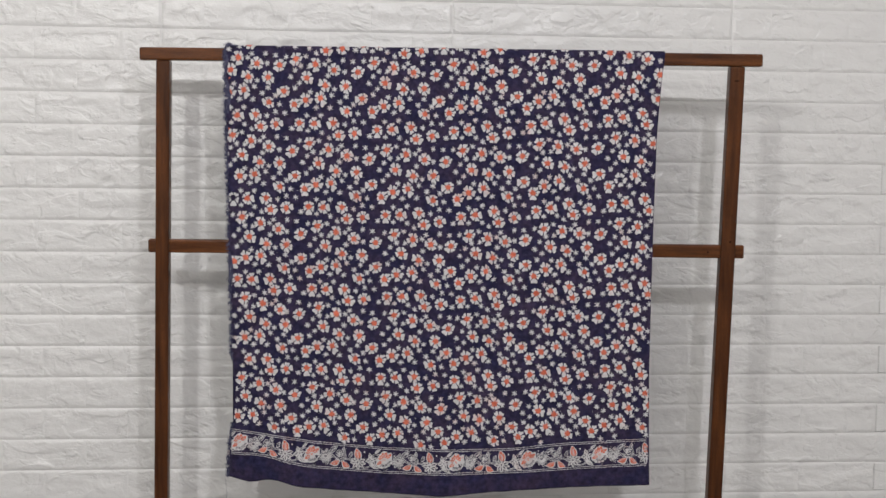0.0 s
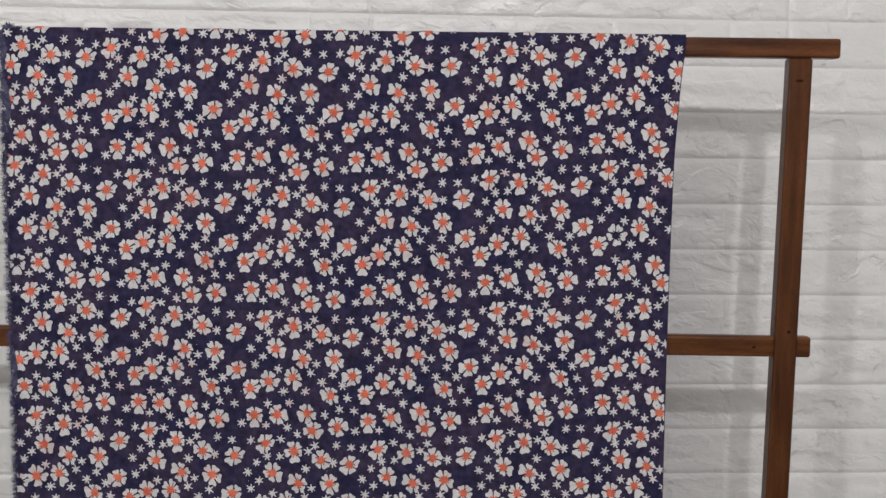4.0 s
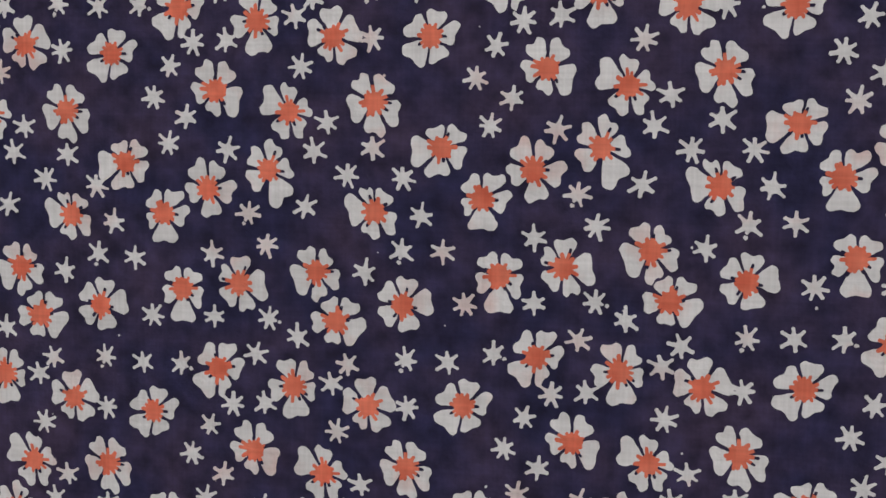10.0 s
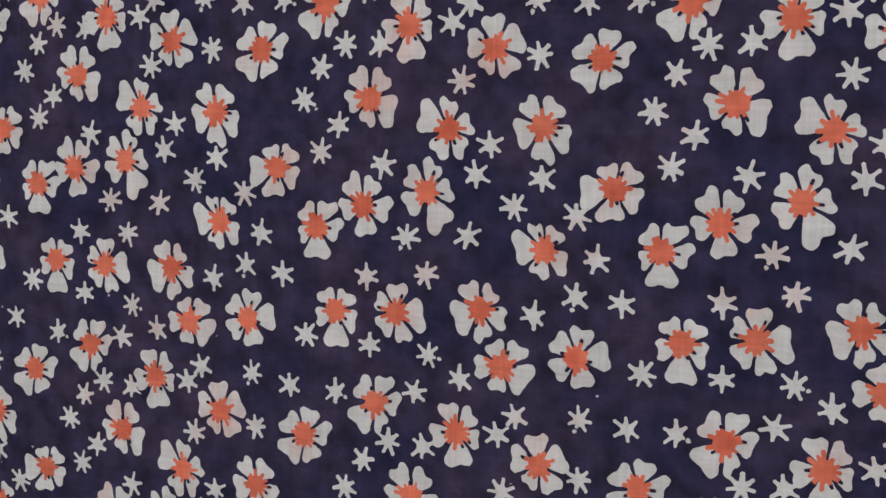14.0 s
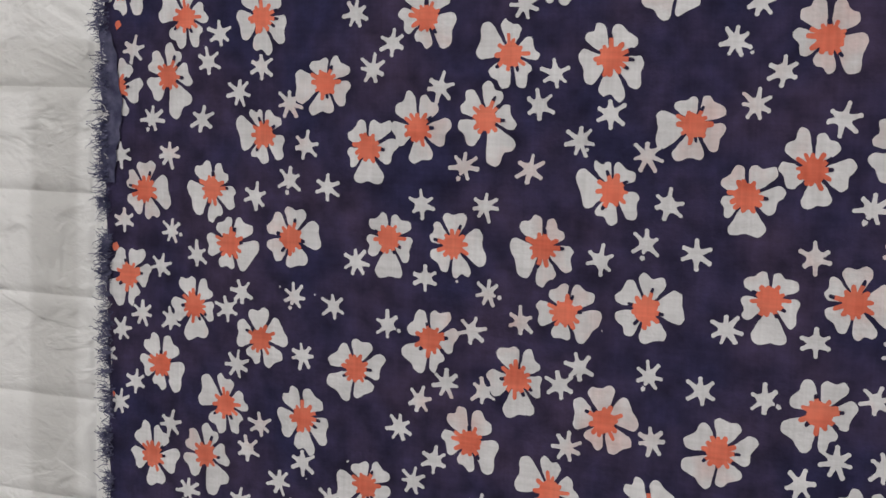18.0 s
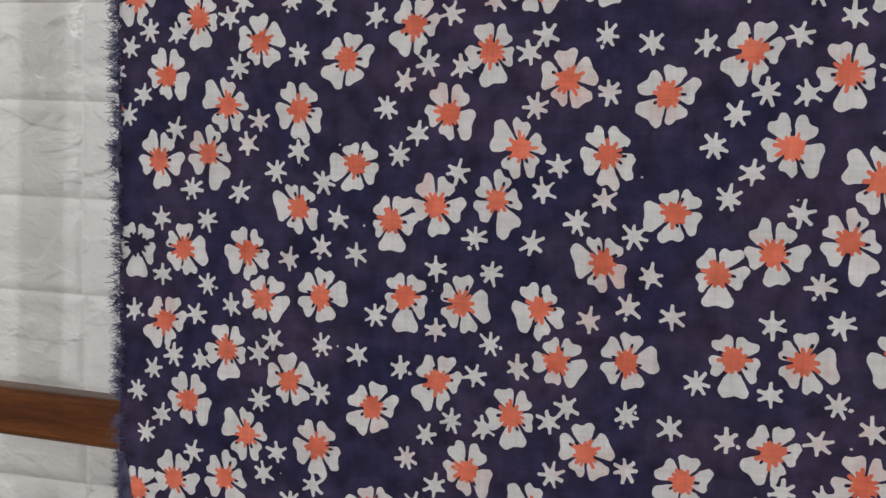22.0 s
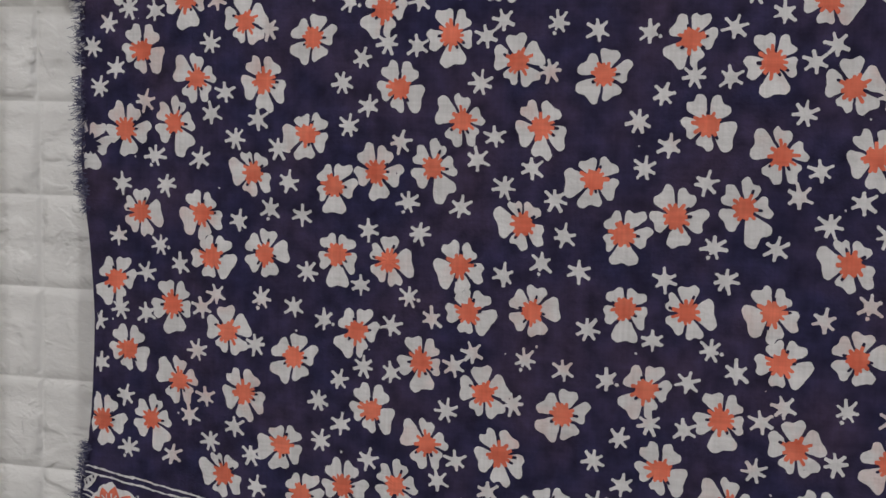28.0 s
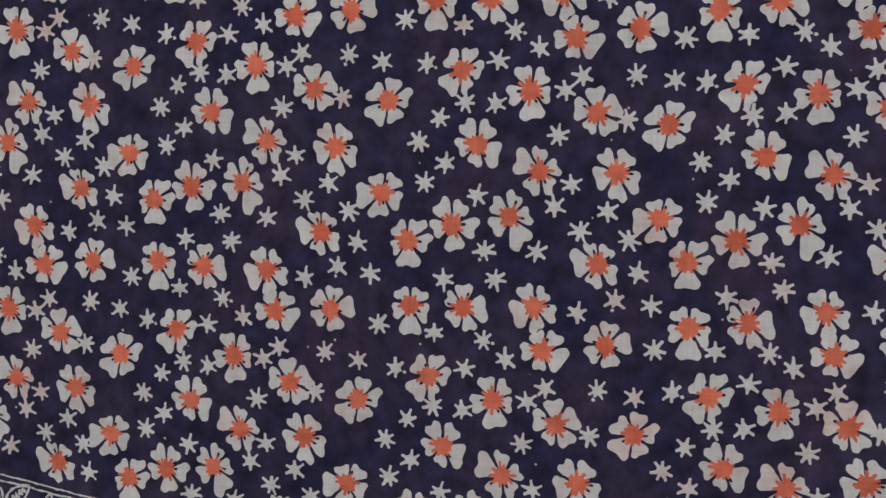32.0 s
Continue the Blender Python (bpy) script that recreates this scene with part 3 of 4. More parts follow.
def hearts_mesh(spots):
    verts, faces, tints = [], [], []
    for k, x, z, size, stamp in spots:
        ink = 1 if (k, stamp) in FORGOTTEN else 0
        imprint(verts, faces, stamped(SHAPES[k][1], x, z, R_FLOWER * size), 2 * LIFT)
        tints += [ink] * (len(faces) - len(tints))
        for pts in SHAPES[k][2]:
            imprint(verts, faces, stamped([((pts[0][0] + pts[-1][0]) / 2, (pts[0][1] + pts[-1][1]) / 2)] + pts, x, z, R_FLOWER * size), 3 * LIFT)
        tints += [1] * (len(faces) - len(tints))
    return mesh_of("flower_center", verts, faces, [ORANGE, PRINTED], tints)


def stars_mesh(spots):
    verts, faces = [], []
    for k, x, z, size, stamp in spots:
        for pts in [STAR_SHAPES[k][0]] + STAR_SHAPES[k][1]:
            imprint(verts, faces, stamped(pts, x, z, R_STAR * size), LIFT)
    return mesh_of("star", verts, faces, [WAXED])


flower_spots.sort(key=lambda s: s[1] + 0.2 * abs(s[2] - 1.2))
star_spots.sort(key=lambda s: s[1] + 0.2 * abs(s[2] - 1.2))
for spot in flower_spots[:300]:
    ob = on_cloth("flower", petals_mesh([spot]))
    sub_piece("flower_center", hearts_mesh([spot]), ob, "orange heart of the flower").matrix_parent_inverse = Matrix.Identity(4)
on_cloth("flower_field", petals_mesh(flower_spots[300:]), kind="stuff")
on_cloth("flower_center_field", hearts_mesh(flower_spots[300:]), kind="stuff")
for spot in star_spots[:300]:
    on_cloth("star", stars_mesh([spot]))
on_cloth("star_field", stars_mesh(star_spots[300:]), kind="stuff")


def splashes():
    """Drops of wax that fell on the cloth during printing."""
    rng = random.Random(77)
    verts, faces = [], []
    for n in range(150):
        x, z, r = rng.uniform(-0.74, 0.23), rng.uniform(0.77, 1.64), rng.uniform(0.0004, 0.0011) * rng.uniform(0.7, 1.0)
        fan(verts, faces, lay([(x, z)] + [(x + r * math.cos(k * 1.0472), z + r * math.sin(k * 1.0472)) for k in range(6)], 0.7 * LIFT))
    return verts, faces


on_cloth("wax_splashes", mesh_of("wax_splashes", *splashes(), [WAXED]), kind="stuff")


# ---- the border above the hem ----
def ribbon(verts, faces, pts, width):
    base, n = len(verts), len(pts)
    for i, (x, z) in enumerate(pts):
        ax, az = pts[max(i - 1, 0)]
        bx, bz = pts[min(i + 1, n - 1)]
        d = math.hypot(bx - ax, bz - az) or 1
        nx, nz = -(bz - az) / d, (bx - ax) / d
        wide = width * (1 + 0.75 * noise.noise((x * 480, z * 480, 2.5)))
        verts += [(x + nx * wide / 2, z + nz * wide / 2), (x - nx * wide / 2, z - nz * wide / 2)]
    faces += [(base + 2 * i, base + 2 * i + 1, base + 2 * i + 3, base + 2 * i + 2) for i in range(n - 1)]


def band_line(table, gap):
    verts, faces = [], []
    x, run, step = -0.892, 0.1725, -0.0007
    while x < 0.236:
        pts = []
        for i in range(163):
            px = x + run * i / 160
            if -0.757 < px < 0.238:
                pts.append((px, along(table, px) + gap + step * (i / 160 - 0.5) + 0.00055 * noise.noise((px * 130, gap * 900, x))))
        if len(pts) > 1:
            ribbon(verts, faces, pts, 0.0012)
        x += run
    return verts, faces


for table, gap in ((BAND_TOP, 0.0), (BAND_TOP, -0.0042), (BAND_LOW, 0.0), (BAND_LOW, 0.0042)):
    bv, bf = band_line(table, gap)
    on_cloth("border_line", mesh_of("border_line", lay(bv, LIFT), bf, [WAXED]), label="thin white line of the printed border")

REPEAT = 0.1725


class Stroke:
    """White wax, orange dye and dark lines of one border motif, each a list of flat polygons."""

    def __init__(self, x0):
        self.x0, self.groups = x0, []

    def begin(self, name):
        """Start a new figure of the vine."""
        self.white, self.orange, self.dark, self.cover = ([], []), [], ([], []), ([], [])
        self.groups.append((name, self.white, self.orange, self.dark, self.cover))

    def at(self, u, v):
        x = self.x0 + u * REPEAT
        lo, hi = along(BAND_LOW, x) + 0.0042, along(BAND_TOP, x) - 0.0042
        return x, lo + v * (hi - lo)

    def line(self, pts, width=0.0013, ink="white"):
        if ink == "orange":
            self.orange.append(([], []))
        verts, faces = {"white": self.white, "dark": self.dark, "cover": self.cover}.get(ink) or self.orange[-1]
        ribbon(verts, faces, pts, width)

    def fill(self, pts, ink="white"):
        if ink == "orange":
            self.orange.append(([], []))
        verts, faces = {"white": self.white, "dark": self.dark, "cover": self.cover}.get(ink) or self.orange[-1]
        cx, cz = sum(p[0] for p in pts) / len(pts), sum(p[1] for p in pts) / len(pts)
        fan(verts, faces, [(cx, cz)] + pts)

    def leaf_points(self, x, z, angle, length, width, n=16):
        a = radians(angle)
        c, s = math.cos(a), math.sin(a)
        up = [(q / n, math.sin(math.pi * (q / n) ** 0.8) ** 0.8) for q in range(n + 1)]
        loop = [(u, w) for u, w in up] + [(u, -w) for u, w in up[-2:0:-1]]
        return [(x + u * length * c - w * width / 2 * s, z + u * length * s + w * width / 2 * c) for u, w in loop]

    def moon_points(self, x, z, angle, length, width, n=14):
        """A half moon lying on its belly: nearly straight above, full below."""
        a = radians(angle)
        c, s = math.cos(a), math.sin(a)
        loop = [(q / n, 0.22 * math.sin(math.pi * q / n)) for q in range(n + 1)] + [(q / n, -0.78 * math.sin(math.pi * (q / n) ** 1.15) ** 0.8) for q in range(n - 1, 0, -1)]
        return [(x + u * length * c - w * width * s, z + u * length * s + w * width * c) for u, w in loop]

    def leaf(self, x, z, angle, length, width, inside="", vein=True):
        """A leaf from its base: open, filled white with a slit, serrated, hatched, seeded or orange with white veins."""
        pts = self.leaf_points(x, z, angle, length, width)
        a = radians(angle)

        def on(q, w=0.0):
            return x + q * length * math.cos(a) - w * width * math.sin(a), z + q * length * math.sin(a) + w * width * math.cos(a)
        if inside in ("white", "hatched", "seeded"):
            self.fill(pts)
            if inside == "hatched":
                for q, w in ((0.38, -0.14), (0.46, 0.14), (0.58, -0.10), (0.68, 0.12)):
                    self.line([on(q, w), on(q + 0.10, w * 1.1), on(q + 0.2, w * 0.7)], 0.0009, "dark")
            elif inside == "seeded":
                for q in (0.35, 0.55, 0.75):
                    self.fill(self.leaf_points(*on(q, -0.1), angle + 60, 0.0026, 0.0014, 6), "dark")
            elif vein:
                self.fill(self.leaf_points(*on(0.28), angle, 0.56 * length, 0.27 * width, 8), "dark")
            return
        if inside == "orange":
            self.fill(pts)
            self.fill(self.leaf_points(*on(0.10), angle, 0.82 * length, 0.76 * width), "orange")
            self.line([on(0.12), on(0.45, 0.02), on(0.72)], 0.0010, "cover")
            for q in (0.22, 0.32, 0.42, 0.52, 0.62):
                for side in (-1, 1):
                    self.line([on(q), on(q + 0.07, side * 0.14), on(q + 0.13, side * (0.26 - 0.1 * q))], 0.0008, "cover")
            return
        self.line(pts + pts[:2], 0.0015)
        if inside == "serrated":
            self.line([on(0.12), on(0.8)], 0.0013)
            for q in (0.25, 0.4, 0.55, 0.68):
                for side in (-1, 1):
                    self.line([on(q), on(q + 0.10, side * 0.20)], 0.0014)
        elif vein and width > 0.006:
            self.fill(self.leaf_points(*on(0.28), angle, 0.48 * length, 0.40 * width, 8))
            self.line([on(0.05), on(0.30)], 0.0009)
        elif vein:
            self.line([on(0.2), on(0.85)], 0.0009)

    def arc(self, x, z, r, a0, a1, width=0.0011, squash=1.0, ink="white"):
        self.line([(x + r * math.cos(radians(a0 + (a1 - a0) * i / 18)), z + squash * r * math.sin(radians(a0 + (a1 - a0) * i / 18))) for i in range(19)], width, ink)

    def dot(self, x, z, r, ink="white"):
        self.fill([(x + r * math.cos(i * 0.7854), z + r * math.sin(i * 0.7854)) for i in range(8)], ink)


def border_motif(x0, seed):
    """Sunburst, leaves, bud, two orange fruits, a star flower, a small flower and a peony, as the border's stamp prints them."""
    rng = random.Random(seed)
    m = Stroke(x0)

    def to(p, angle, reach):
        return p[0] + reach * math.cos(radians(angle)), p[1] + reach * math.sin(radians(angle))

    # sunburst of outlined petals round a dark star
    m.begin("sunburst")
    heart = m.at(0.075, 0.48)
    for a, reach in ((76, 0.0195), (28, 0.0150), (-4, 0.0170), (-42, 0.0160), (-76, 0.0195), (-112, 0.0170), (-150, 0.0160), (170, 0.0140), (125, 0.0165)):
        m.leaf(*to(heart, a, 0.0042), a + rng.uniform(-4, 4), reach - 0.0042, 0.0076)
        m.line([to(heart, a + 20, 0.0030), to(heart, a + 20, 0.0060)], 0.0013)
    m.arc(*heart, 0.0038, 0, 360, 0.0016)
    m.dot(*heart, 0.0011)
    # rising leaf, and the stem that runs into the bud's cup
    m.begin("vine_leaf")
    base = m.at(0.132, 0.66)
    m.leaf(*base, 40, 0.0235, 0.0112, "serrated")
    base = m.at(0.118, 0.60)
    for drop, width in ((0.0, 0.0013), (0.0036, 0.0011)):
        m.line([(base[0] + 0.024 * q / 12 - drop * 0.3, base[1] - drop - 0.0175 * (q / 12) ** 1.7 + 0.0012 * math.sin(q / 3)) for q in range(13)], width)
    # bud in its cup
    m.begin("bud")
    cup = m.at(0.287, 0.52)
    m.arc(*cup, 0.0122, 185, 395, 0.0013)
    m.arc(*cup, 0.0094, 195, 385, 0.0013)
    head = m.at(0.262, 0.66)
    m.line([(head[0] + (0.0066 + 0.0011 * abs(math.sin(2.5 * q))) * math.cos(q), head[1] + (0.0066 + 0.0011 * abs(math.sin(2.5 * q))) * math.sin(q)) for q in [k * 0.196 - 0.6 for k in range(27)]], 0.0012)
    for a, reach in ((58, 0.0058), (96, 0.0066), (136, 0.0058)):
        m.leaf(head[0] + 0.001, head[1] - 0.004, a, reach + 0.003, 0.0030, "white", False)
    m.leaf(cup[0] - 0.0075, cup[1] + 0.001, 8, 0.0145, 0.0052, "white")
    m.arc(cup[0], cup[1] + 0.002, 0.0070, 200, 340, 0.0018)
    m.dot(head[0] + 0.0035, head[1] - 0.0055, 0.0013)
    base = m.at(0.318, 0.62)
    m.leaf(*base, 84, 0.0175, 0.0080)
    # two half-moon fruits, orange with a white comb along the upper side
    for u, v, a, size in ((0.128, 0.15, 22, 0.0268), (0.298, 0.34, -38, 0.0256)):
        m.begin("fruit")
        base = m.at(u, v)
        m.fill(m.moon_points(*base, a, size, 0.0146))
        m.fill(m.moon_points(*to(base, a, 0.0022), a, size - 0.0046, 0.0110), "orange")
        for k in range(5):
            foot = to(to(base, a, size * (0.24 + 0.13 * k)), a + 90, 0.0014)
            m.line([foot, to(foot, a - 112, 0.0038 + rng.uniform(0, 0.0016)), to(foot, a - 105, 0.0062)], 0.0009, "cover")
    # loop and stem beside the star flower
    m.begin("tendril")
    base = m.at(0.405, 0.50)
    m.leaf(*base, 66, 0.0150, 0.0068, "", False)
    m.line([to(base, 66, 0.005), to(base, 66, 0.0110)], 0.0009)
    base = m.at(0.348, 0.45)
    for drop in (0.0, 0.0030):
        m.line([(base[0] + 0.022 * q / 10, base[1] - drop - 0.0060 * (q / 10) ** 2) for q in range(11)], 0.0012)
    # star flower with slit petals
    m.begin("star_blossom")
    heart = m.at(0.515, 0.31)
    for a, reach, wide in ((22, 0.0190, 0.0092), (58, 0.0170, 0.0070), (112, 0.0165, 0.0066), (146, 0.0170, 0.0076), (182, 0.0165, 0.0076), (232, 0.0165, 0.0080), (276, 0.0180, 0.0078), (318, 0.0175, 0.0086), (348, 0.0200, 0.0080)):
        m.leaf(*heart, a + rng.uniform(-3, 3), 1.07 * reach, 1.16 * wide, "white")
    m.dot(*heart, 0.0022, "dark")
    # upright orange leaf with white veins
    m.begin("orange_leaf")
    m.leaf(*m.at(0.540, 0.42), 104, 0.0305, 0.0178, "orange")
    m.begin("wax_drop")
    m.dot(*m.at(0.612, 0.79), 0.0022)
    # small flower with a curl over it
    m.begin("small_blossom")
    heart = m.at(0.715, 0.44)
    m.leaf(heart[0] - 0.0015, heart[1] + 0.002, 106, 0.0165, 0.0092, "hatched")
    for a, reach, wide in ((186, 0.0140, 0.0088), (24, 0.0125, 0.0082), (148, 0.0100, 0.0060), (300, 0.0120, 0.0066), (232, 0.0110, 0.0060)):
        m.leaf(*heart, a, 1.15 * reach, 1.12 * wide, "white")
    m.dot(*heart, 0.0014, "dark")
    curl = m.at(0.772, 0.52)
    m.arc(*curl, 0.0125, 20, 160, 0.0013)
    m.arc(*curl, 0.0092, 20, 160, 0.0012)
    m.leaf(*m.at(0.757, 0.76), 40, 0.0175, 0.0066, "seeded")
    for r in (0.0205, 0.0170):
        m.arc(*m.at(0.612, 0.34), r, 245, 345, 0.0013, 0.75)
    # white leaf by the foot
    m.begin("foot_leaf")
    m.leaf(*m.at(0.690, 0.28), -33, 0.0235, 0.0112, "hatched")
    # peony cut by the end of the stamp: a ragged fan, orange lobes above, dark ribs along its foot
    m.begin("peony")
    x, z = m.at(0.885, 0.50)
    fan_reach = ([-30, 0, 30, 45, 60, 90, 120, 150, 180, 210, 240, 270, 300, 330, 360], [19.0, 20.0, 24.0, 25.0, 19.5, 22.3, 18.2, 16.6, 17.4, 22.6, 23.4, 20.0, 20.0, 19.0, 20.0])
    rim = [(math.radians(6 * k), 0.001 * float(np.interp(6 * k, *fan_reach)) * (1 + 0.035 * math.sin(6 * 0.105 * k * 2.3 + seed) + rng.uniform(-0.02, 0.02))) for k in range(60)]
    m.fill([(min(x + r * math.cos(q), x0 + 0.996 * REPEAT), z + r * math.sin(q)) for q, r in rim])
    for a, foot, tip, wide in ((40, 0.0055, 0.0225, 0.0078), (76, 0.0050, 0.0205, 0.0092), (104, 0.0055, 0.0190, 0.0080), (134, 0.0050, 0.0160, 0.0074), (164, 0.0055, 0.0145, 0.0062), (214, 0.0060, 0.0205, 0.0076)):
        p, a = to((x, z), a, foot), a + rng.uniform(-4, 4)
        m.fill(m.leaf_points(*p, a, tip - foot, wide), "orange")
        for lean in (-13, 11):
            m.line([to(p, a, 0.0005), to(p, a + lean * 0.5, (tip - foot) * 0.4), to(p, a + lean, (tip - foot) * 0.66)], 0.0009, "cover")
    m.arc(x, z, 0.0021, 0, 360, 0.0011, 1, "orange")
    for k in range(9):
        a = 238 + 13 * k
        m.fill(m.leaf_points(*to((x, z), a, 0.0108 + rng.uniform(-0.001, 0.001)), a + 16, 0.0082 + rng.uniform(-0.0014, 0.0012), 0.0018, 8), "dark")
    # drops of wax scattered between the figures
    m.begin("wax_dots")
    for u, v in ((0.10, 0.14), (0.345, 0.86), (0.30, 0.10), (0.02, 0.80), (0.91, 0.06)):
        for k in range(6):
            px, pz = m.at(u, v)
            m.dot(px + rng.uniform(-0.0042, 0.0042), pz + rng.uniform(-0.003, 0.003), rng.uniform(0.0004, 0.0008))
    return m


for n in range(7):
    for name, white, orange, dark, cover in border_motif(-0.888 + n * REPEAT, n).groups:
        home = None
        layers = [(name, white, WAXED, 1)] + [("orange_patch", o, ORANGE, 2) for o in orange] + [("dark_vein", dark, PRINTED, 2.6), ("white_vein", cover, WAXED, 2.6)]
        for title, (verts, faces), mat, lift in layers:
            keep = [f for f in faces if -0.756 < sum(verts[i][0] for i in f) / len(f) < 0.2405]
            if not keep:
                continue
            me = mesh_of(title, lay(verts, lift * LIFT), keep, [mat])
            if home is None:
                home = on_cloth(title, me, kind="stuff" if title == "wax_dots" else "")
            else:
                sub_piece(title, me, home, kind="stuff" if title.endswith("_vein") else "").matrix_parent_inverse = Matrix.Identity(4)

# ---- the frayed side ----
def fringe(seed, clumps):
    """Cut threads in clumps, some drawn out, most matted against the edge."""
    rng = random.Random(seed)
    verts, faces = [], []
    for clump in range(clumps):
        cz = 0.634 + 1.016 * rng.random()
        if 0.765 < cz < 0.915:
            continue
        lean, far = rng.uniform(-0.75, 0.55), rng.uniform(0.40, 0.85) * (0.75 if cz < 0.76 else 1.15 if cz > 1.46 else 1.0)
        for n in range(rng.randrange(9, 24)):
            z = cz + rng.gauss(0, 0.0016)
            x, y = left_edge(z) + rng.uniform(-0.001, 0.0045), CLOTH_Y + rng.uniform(-0.0025, 0.005)
            a, step, w = math.pi + 0.15 + lean + rng.uniform(-0.35, 0.35), rng.uniform(0.0006, 0.0019) * far, 0.00030
            base = len(verts)
            for i in range(8):
                verts += [(x, y, z + w), (x, y, z - w)]
                x, z, y = x + step * math.cos(a), z + step * math.sin(a), y + rng.uniform(-0.0006, 0.0006)
                a += rng.uniform(-0.6, 0.6)
                w *= 0.90
            faces += [(base + 2 * i, base + 2 * i + 1, base + 2 * i + 3, base + 2 * i + 2) for i in range(7)]
    return verts, faces


on_cloth("fringe", mesh_of("fringe", *fringe(5, 520), [THREAD]), label="frayed indigo threads of the cut edge", kind="stuff")
on_cloth("pale_fringe", mesh_of("pale_fringe", *fringe(8, 34), [WAXED]), label="undyed white threads of the cut edge", kind="stuff")



def corner_tuft():
    """Matted threads that stand up where the frayed edge turns over the bar."""
    rng = random.Random(15)
    verts, faces = [], []
    for n in range(170):
        x = -0.7655 + 0.026 * rng.random() ** 1.6
        y, z, w = CLOTH_Y + 0.006 + rng.uniform(-0.004, 0.008), TOP - 0.003, 0.0004
        a, step = math.pi / 2 + rng.uniform(-0.9, 0.9), rng.uniform(0.0006, 0.0019) * (1.2 if x < -0.752 else 0.55)
        base = len(verts)
        for i in range(6):
            verts += [(x + w, y, z), (x - w, y, z)]
            x, z, y = x + step * math.cos(a), z + step * math.sin(a), y + rng.uniform(-0.0006, 0.0006)
            a += rng.uniform(-0.5, 0.5)
            w *= 0.9
        faces += [(base + 2 * i, base + 2 * i + 1, base + 2 * i + 3, base + 2 * i + 2) for i in range(5)]
    return verts, faces


on_cloth("corner_tuft", mesh_of("corner_tuft", *corner_tuft(), [THREAD]), label="tuft of frayed threads on the bar", kind="stuff")


def loose_thread():
    """A pulled thread that hangs from the corner of the hem."""
    verts, faces, pts = [], [], []
    for i in range(90):
        z = 0.712 - 0.0032 * i
        x = -0.7615 - 0.004 * math.sin(i / 13) - 0.0016 * math.sin(i / 3.1) - 0.0006 * math.sin(i * 1.3) - (0.004 if i > 30 else 0.004 * i / 30)
        pts.append((x, z))
    ribbon(verts, faces, pts, 0.00045)
    return [(x, CLOTH_Y + 0.002, z) for x, z in verts], faces


on_cloth("loose_thread", mesh_of("loose_thread", *loose_thread(), [THREAD]), label="long loose thread hanging from the corner")

def hem_roll():
    """The turned lower edge, a thin uneven roll."""
    verts, faces, n, m = [], [], 260, 8
    for i in range(n + 1):
        x = -0.752 + 0.994 * i / n
        z = along(HEM, x) + 0.001 + 0.0006 * noise.noise((x * 60, 8, 3))
        y, r = cloth_y(x, z), 0.0013 + 0.0007 * noise.noise((x * 25, 1, 6)) + 0.0012 * math.exp(-((x + 0.70) / 0.025) ** 2)
        verts += [(x, y + r * math.cos(k * math.pi / 4), z + r * 1.3 * math.sin(k * math.pi / 4)) for k in range(m)]
    for i in range(n):
        faces += [(i * m + k, i * m + (k + 1) % m, (i + 1) * m + (k + 1) % m, (i + 1) * m + k) for k in range(m)]
    return verts, faces


on_cloth("hem", mesh_of("hem", *hem_roll(), [PRINTED], smooth=True), label="narrow rolled hem")


def worn_strip(z0, z1, wide, lift, seed):
    """A worn, paler strip beside the frayed edge, widest half way up."""
    verts, faces, n = [], [], 40
    for i in range(n + 1):
        z = z0 + (z1 - z0) * i / n
        x, reach = left_edge(z), wide * (0.45 + 0.55 * math.sin(math.pi * i / n)) + 0.0030 * noise.noise((z * 120, 2, seed))
        verts += [(x + d, cloth_y(x + d, z) - lift, z) for d in (-0.0015 + 0.0015 * noise.noise((z * 400, 4, seed)), 0.4 * reach, reach)]
    for i in range(n):
        faces += [(3 * i + k, 3 * i + k + 1, 3 * i + k + 4, 3 * i + k + 3) for k in range(2)]
    return verts, faces


on_cloth("selvedge", mesh_of("selvedge", *worn_strip(0.634, 0.680, 0.0095, 0.0005, 2), [SELVEDGE], smooth=True), label="worn paler strip along the edge")
for z0, z1, wide in ((1.495, 1.575, 0.0120), (1.095, 1.170, 0.0085), (1.590, 1.645, 0.0075)):
    on_cloth("worn_flap", mesh_of("worn_flap", *worn_strip(z0, z1, wide, 0.0012, 7), [WORN], smooth=True), label="worn paler flap of the frayed edge")


def dye_spots():
    """Orange dye that ran into the frayed edge."""
    verts, faces = [], []
    for z, inward, r in ((1.461, 0.006, 0.0030), (1.380, 0.002, 0.0024), (1.578, 0.010, 0.0028)):
        x = left_edge(z) + inward
        fan(verts, faces, lay([(x, z)] + [(x + r * (0.7 + 0.5 * noise.noise((k, z, 3.3))) * math.cos(k * 0.6283), z + r * (0.8 + 0.5 * noise.noise((k, z, 5.1))) * math.sin(k * 0.6283)) for k in range(10)], 2 * LIFT))
    return verts, faces


on_cloth("dye_spots", mesh_of("dye_spots", *dye_spots(), [ORANGE]), label="orange dye run into the edge", kind="stuff")

# ---- bricks of the wall, last ----
ROW_H, BRICK_W, LINE_Z = 0.0798, 0.2077, 0.9102


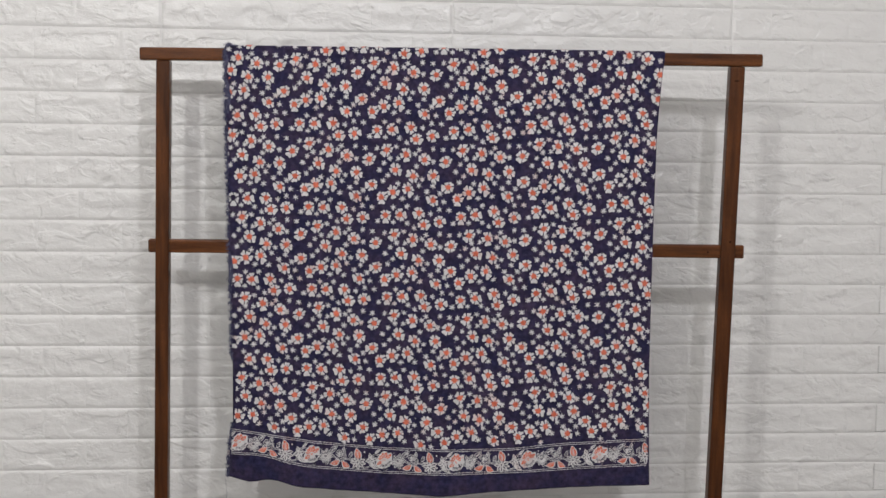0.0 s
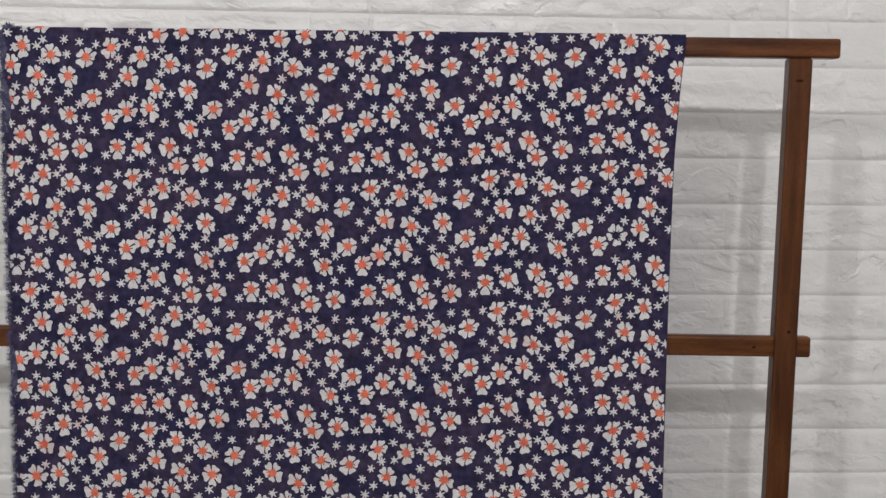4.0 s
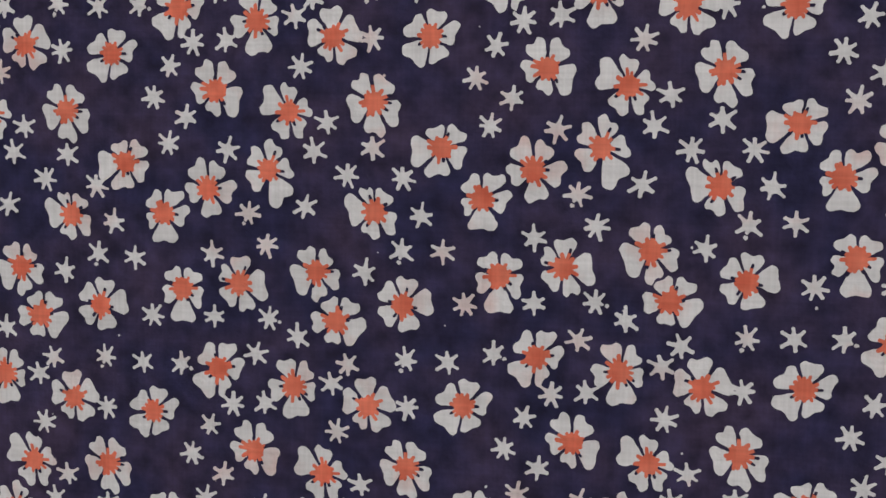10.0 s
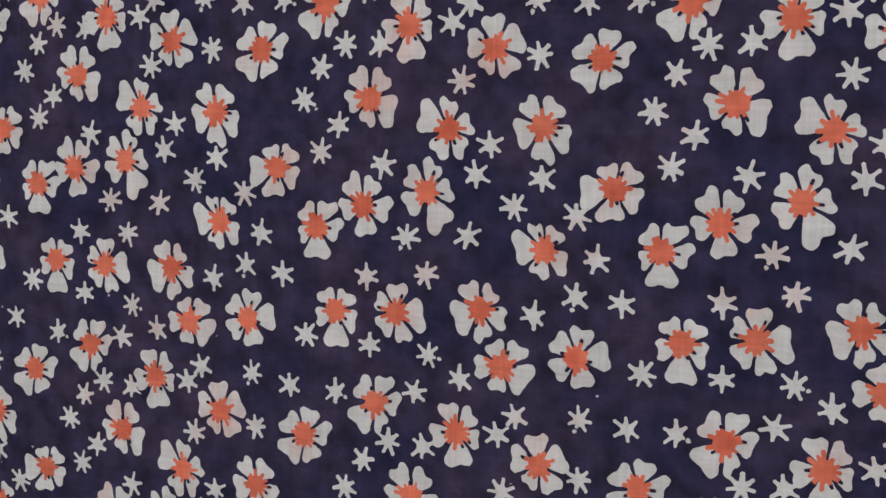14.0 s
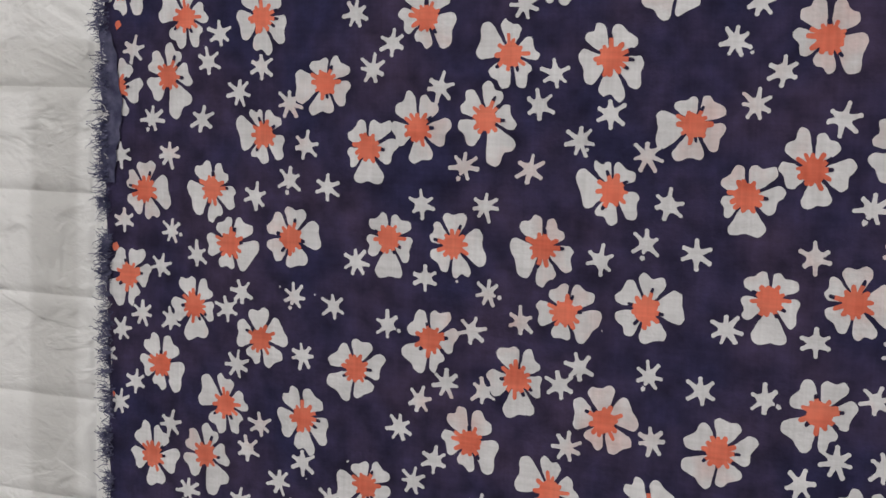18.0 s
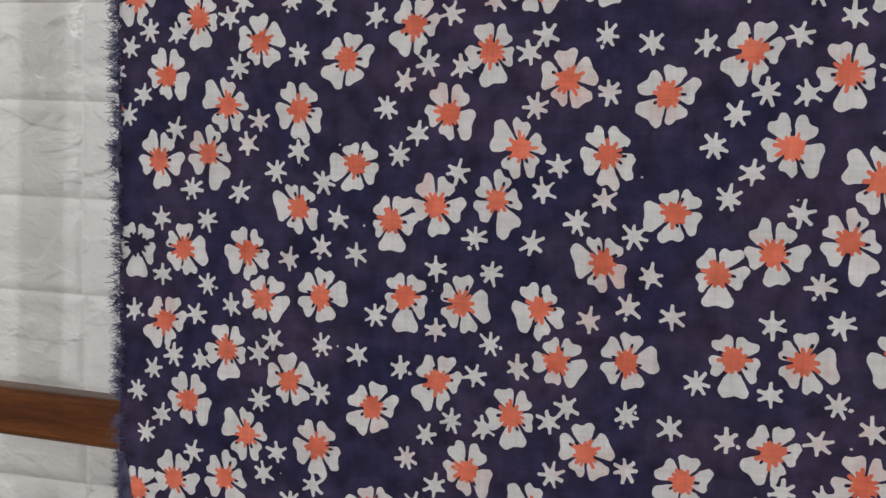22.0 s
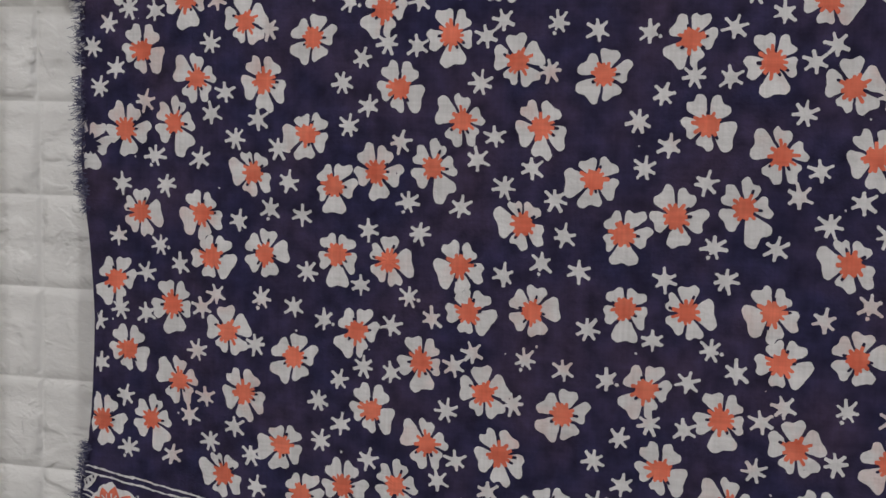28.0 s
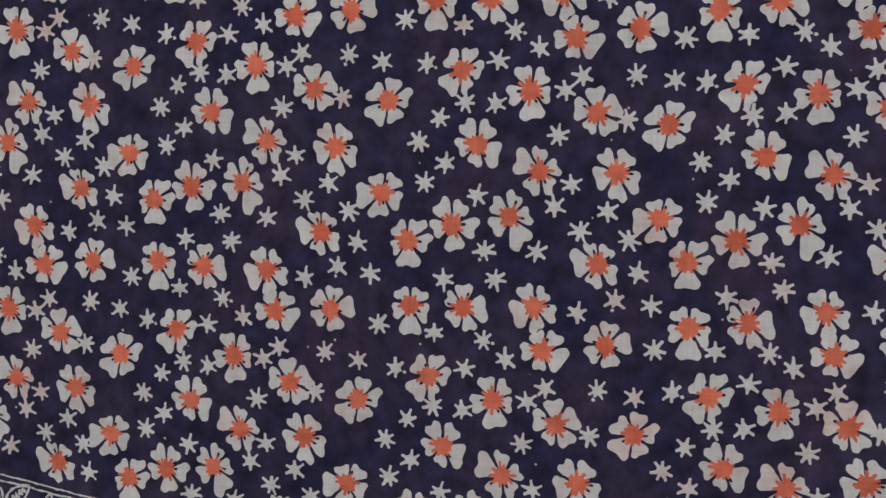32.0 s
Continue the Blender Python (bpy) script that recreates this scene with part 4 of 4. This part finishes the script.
def brick_mesh(seed, width, height, panel_end=0):
    """A split-face brick: a shallow moulded groove along its joints, torn ledges inside; on the panel_end side (-1 or 1) the upright groove is as deep."""
    us = [0, 0.0022, 0.0034] + [0.0034 + (width - 0.0068) * i / 32 for i in range(1, 32)] + [width - 0.0034, width - 0.0022, width]
    vs = [0, 0.0018, 0.0030] + [0.0030 + (height - 0.0060) * i / 11 for i in range(1, 11)] + [height - 0.0030, height - 0.0018, height]
    verts, faces, nu = [], [], len(us)
    for v in vs:
        for u in us:
            x, z = u - width / 2, v - height / 2
            side, level = min(u, width - u), min(v, height - v)
            rise = 0.0007
            inside = min(1.0, max(0.0, (level - 0.004) / 0.008)) * min(1.0, max(0.0, (side - 0.002) / 0.008))
            slab = noise.noise((x * 11 + seed * 9.1, z * 26, seed))
            rise += inside * (0.0013 * math.tanh(9 * (slab + 0.12)) + 0.0008 * noise.noise((x * 34, z * 80, seed + 7)) + 0.0006)
            rise -= inside * 0.0014 * math.exp(-(noise.noise((x * 9, z * 22, seed + 90)) / 0.05) ** 2)
            if level < 0.002:
                rise = -0.0010 if level == 0 else -0.0004
            if side < 0.0025:
                rise = min(rise, (-0.0006 if panel_end and x * panel_end > 0 else 0.0004) + (0.0003 if side else 0.0))
            verts.append((x, -rise, z))
    for j in range(len(vs) - 1):
        for i in range(nu - 1):
            a = j * nu + i
            faces.append((a, a + 1, a + nu + 1, a + nu))
    return mesh_of("brick", verts, faces, [FOAM], smooth=True)


PANEL_W = 3.5 * BRICK_W
BRICKS = [brick_mesh(s, BRICK_W, ROW_H) for s in range(14)]
# bricks and half bricks that end a panel, by the side of its deeper groove
HALVES = {side: [brick_mesh(40 + n, BRICK_W / 2, ROW_H, side) for n in range(5)] for side in (-1, 1)}
ENDS = {side: [brick_mesh(60 + n, BRICK_W, ROW_H, side) for n in range(5)] for side in (-1, 1)}
rest_v, rest_f = [], []
for row in range(-11, 32):
    z = LINE_Z + (row + 0.5) * ROW_H
    slide = 0.012 * min(max((1.28 - z) / 0.35, 0.0), 1.0)  # the lower panels are glued a little further along
    for panel_at in range(-2, 5):
        rng = random.Random(row * 57 + panel_at)
        left = panel_at * PANEL_W
        for n, share in enumerate((0.5, 1, 1, 1) if row % 2 == 0 else (1, 1, 1, 0.5)):
            x = left + share * BRICK_W / 2
            left += share * BRICK_W
            side = -1 if n == 0 else 1 if n == 3 else 0
            shape = rng.choice(HALVES[side] if share < 1 else ENDS[side] if side else BRICKS)
            if x < -1.6 or x > 3.4:
                continue
            if -0.6 < x < 1.9 and 0.45 < z < 1.95:
                ob = piece("brick", shape, wall_north)
                ob.location = (x + slide, -0.0022, z)
            else:
                base, w = len(rest_v), share * BRICK_W / 2
                rest_v += [(x + slide + dx, dy, z + dz) for dx, dz, dy in ((-w, -0.0385, 0.0), (w, -0.0385, 0.0), (w, 0.0385, 0.0), (-w, 0.0385, 0.0),
                                                                   (-w + 0.004, -0.035, -0.004), (w - 0.004, -0.035, -0.004), (w - 0.004, 0.035, -0.004), (-w + 0.004, 0.035, -0.004))]
                rest_f += [(base + 4, base + 5, base + 6, base + 7)] + [(base + i, base + (i + 1) % 4, base + 4 + (i + 1) % 4, base + 4 + i) for i in range(4)]
piece("brick_field", mesh_of("brick_field", rest_v, rest_f, [FOAM]), wall_north, kind="stuff")
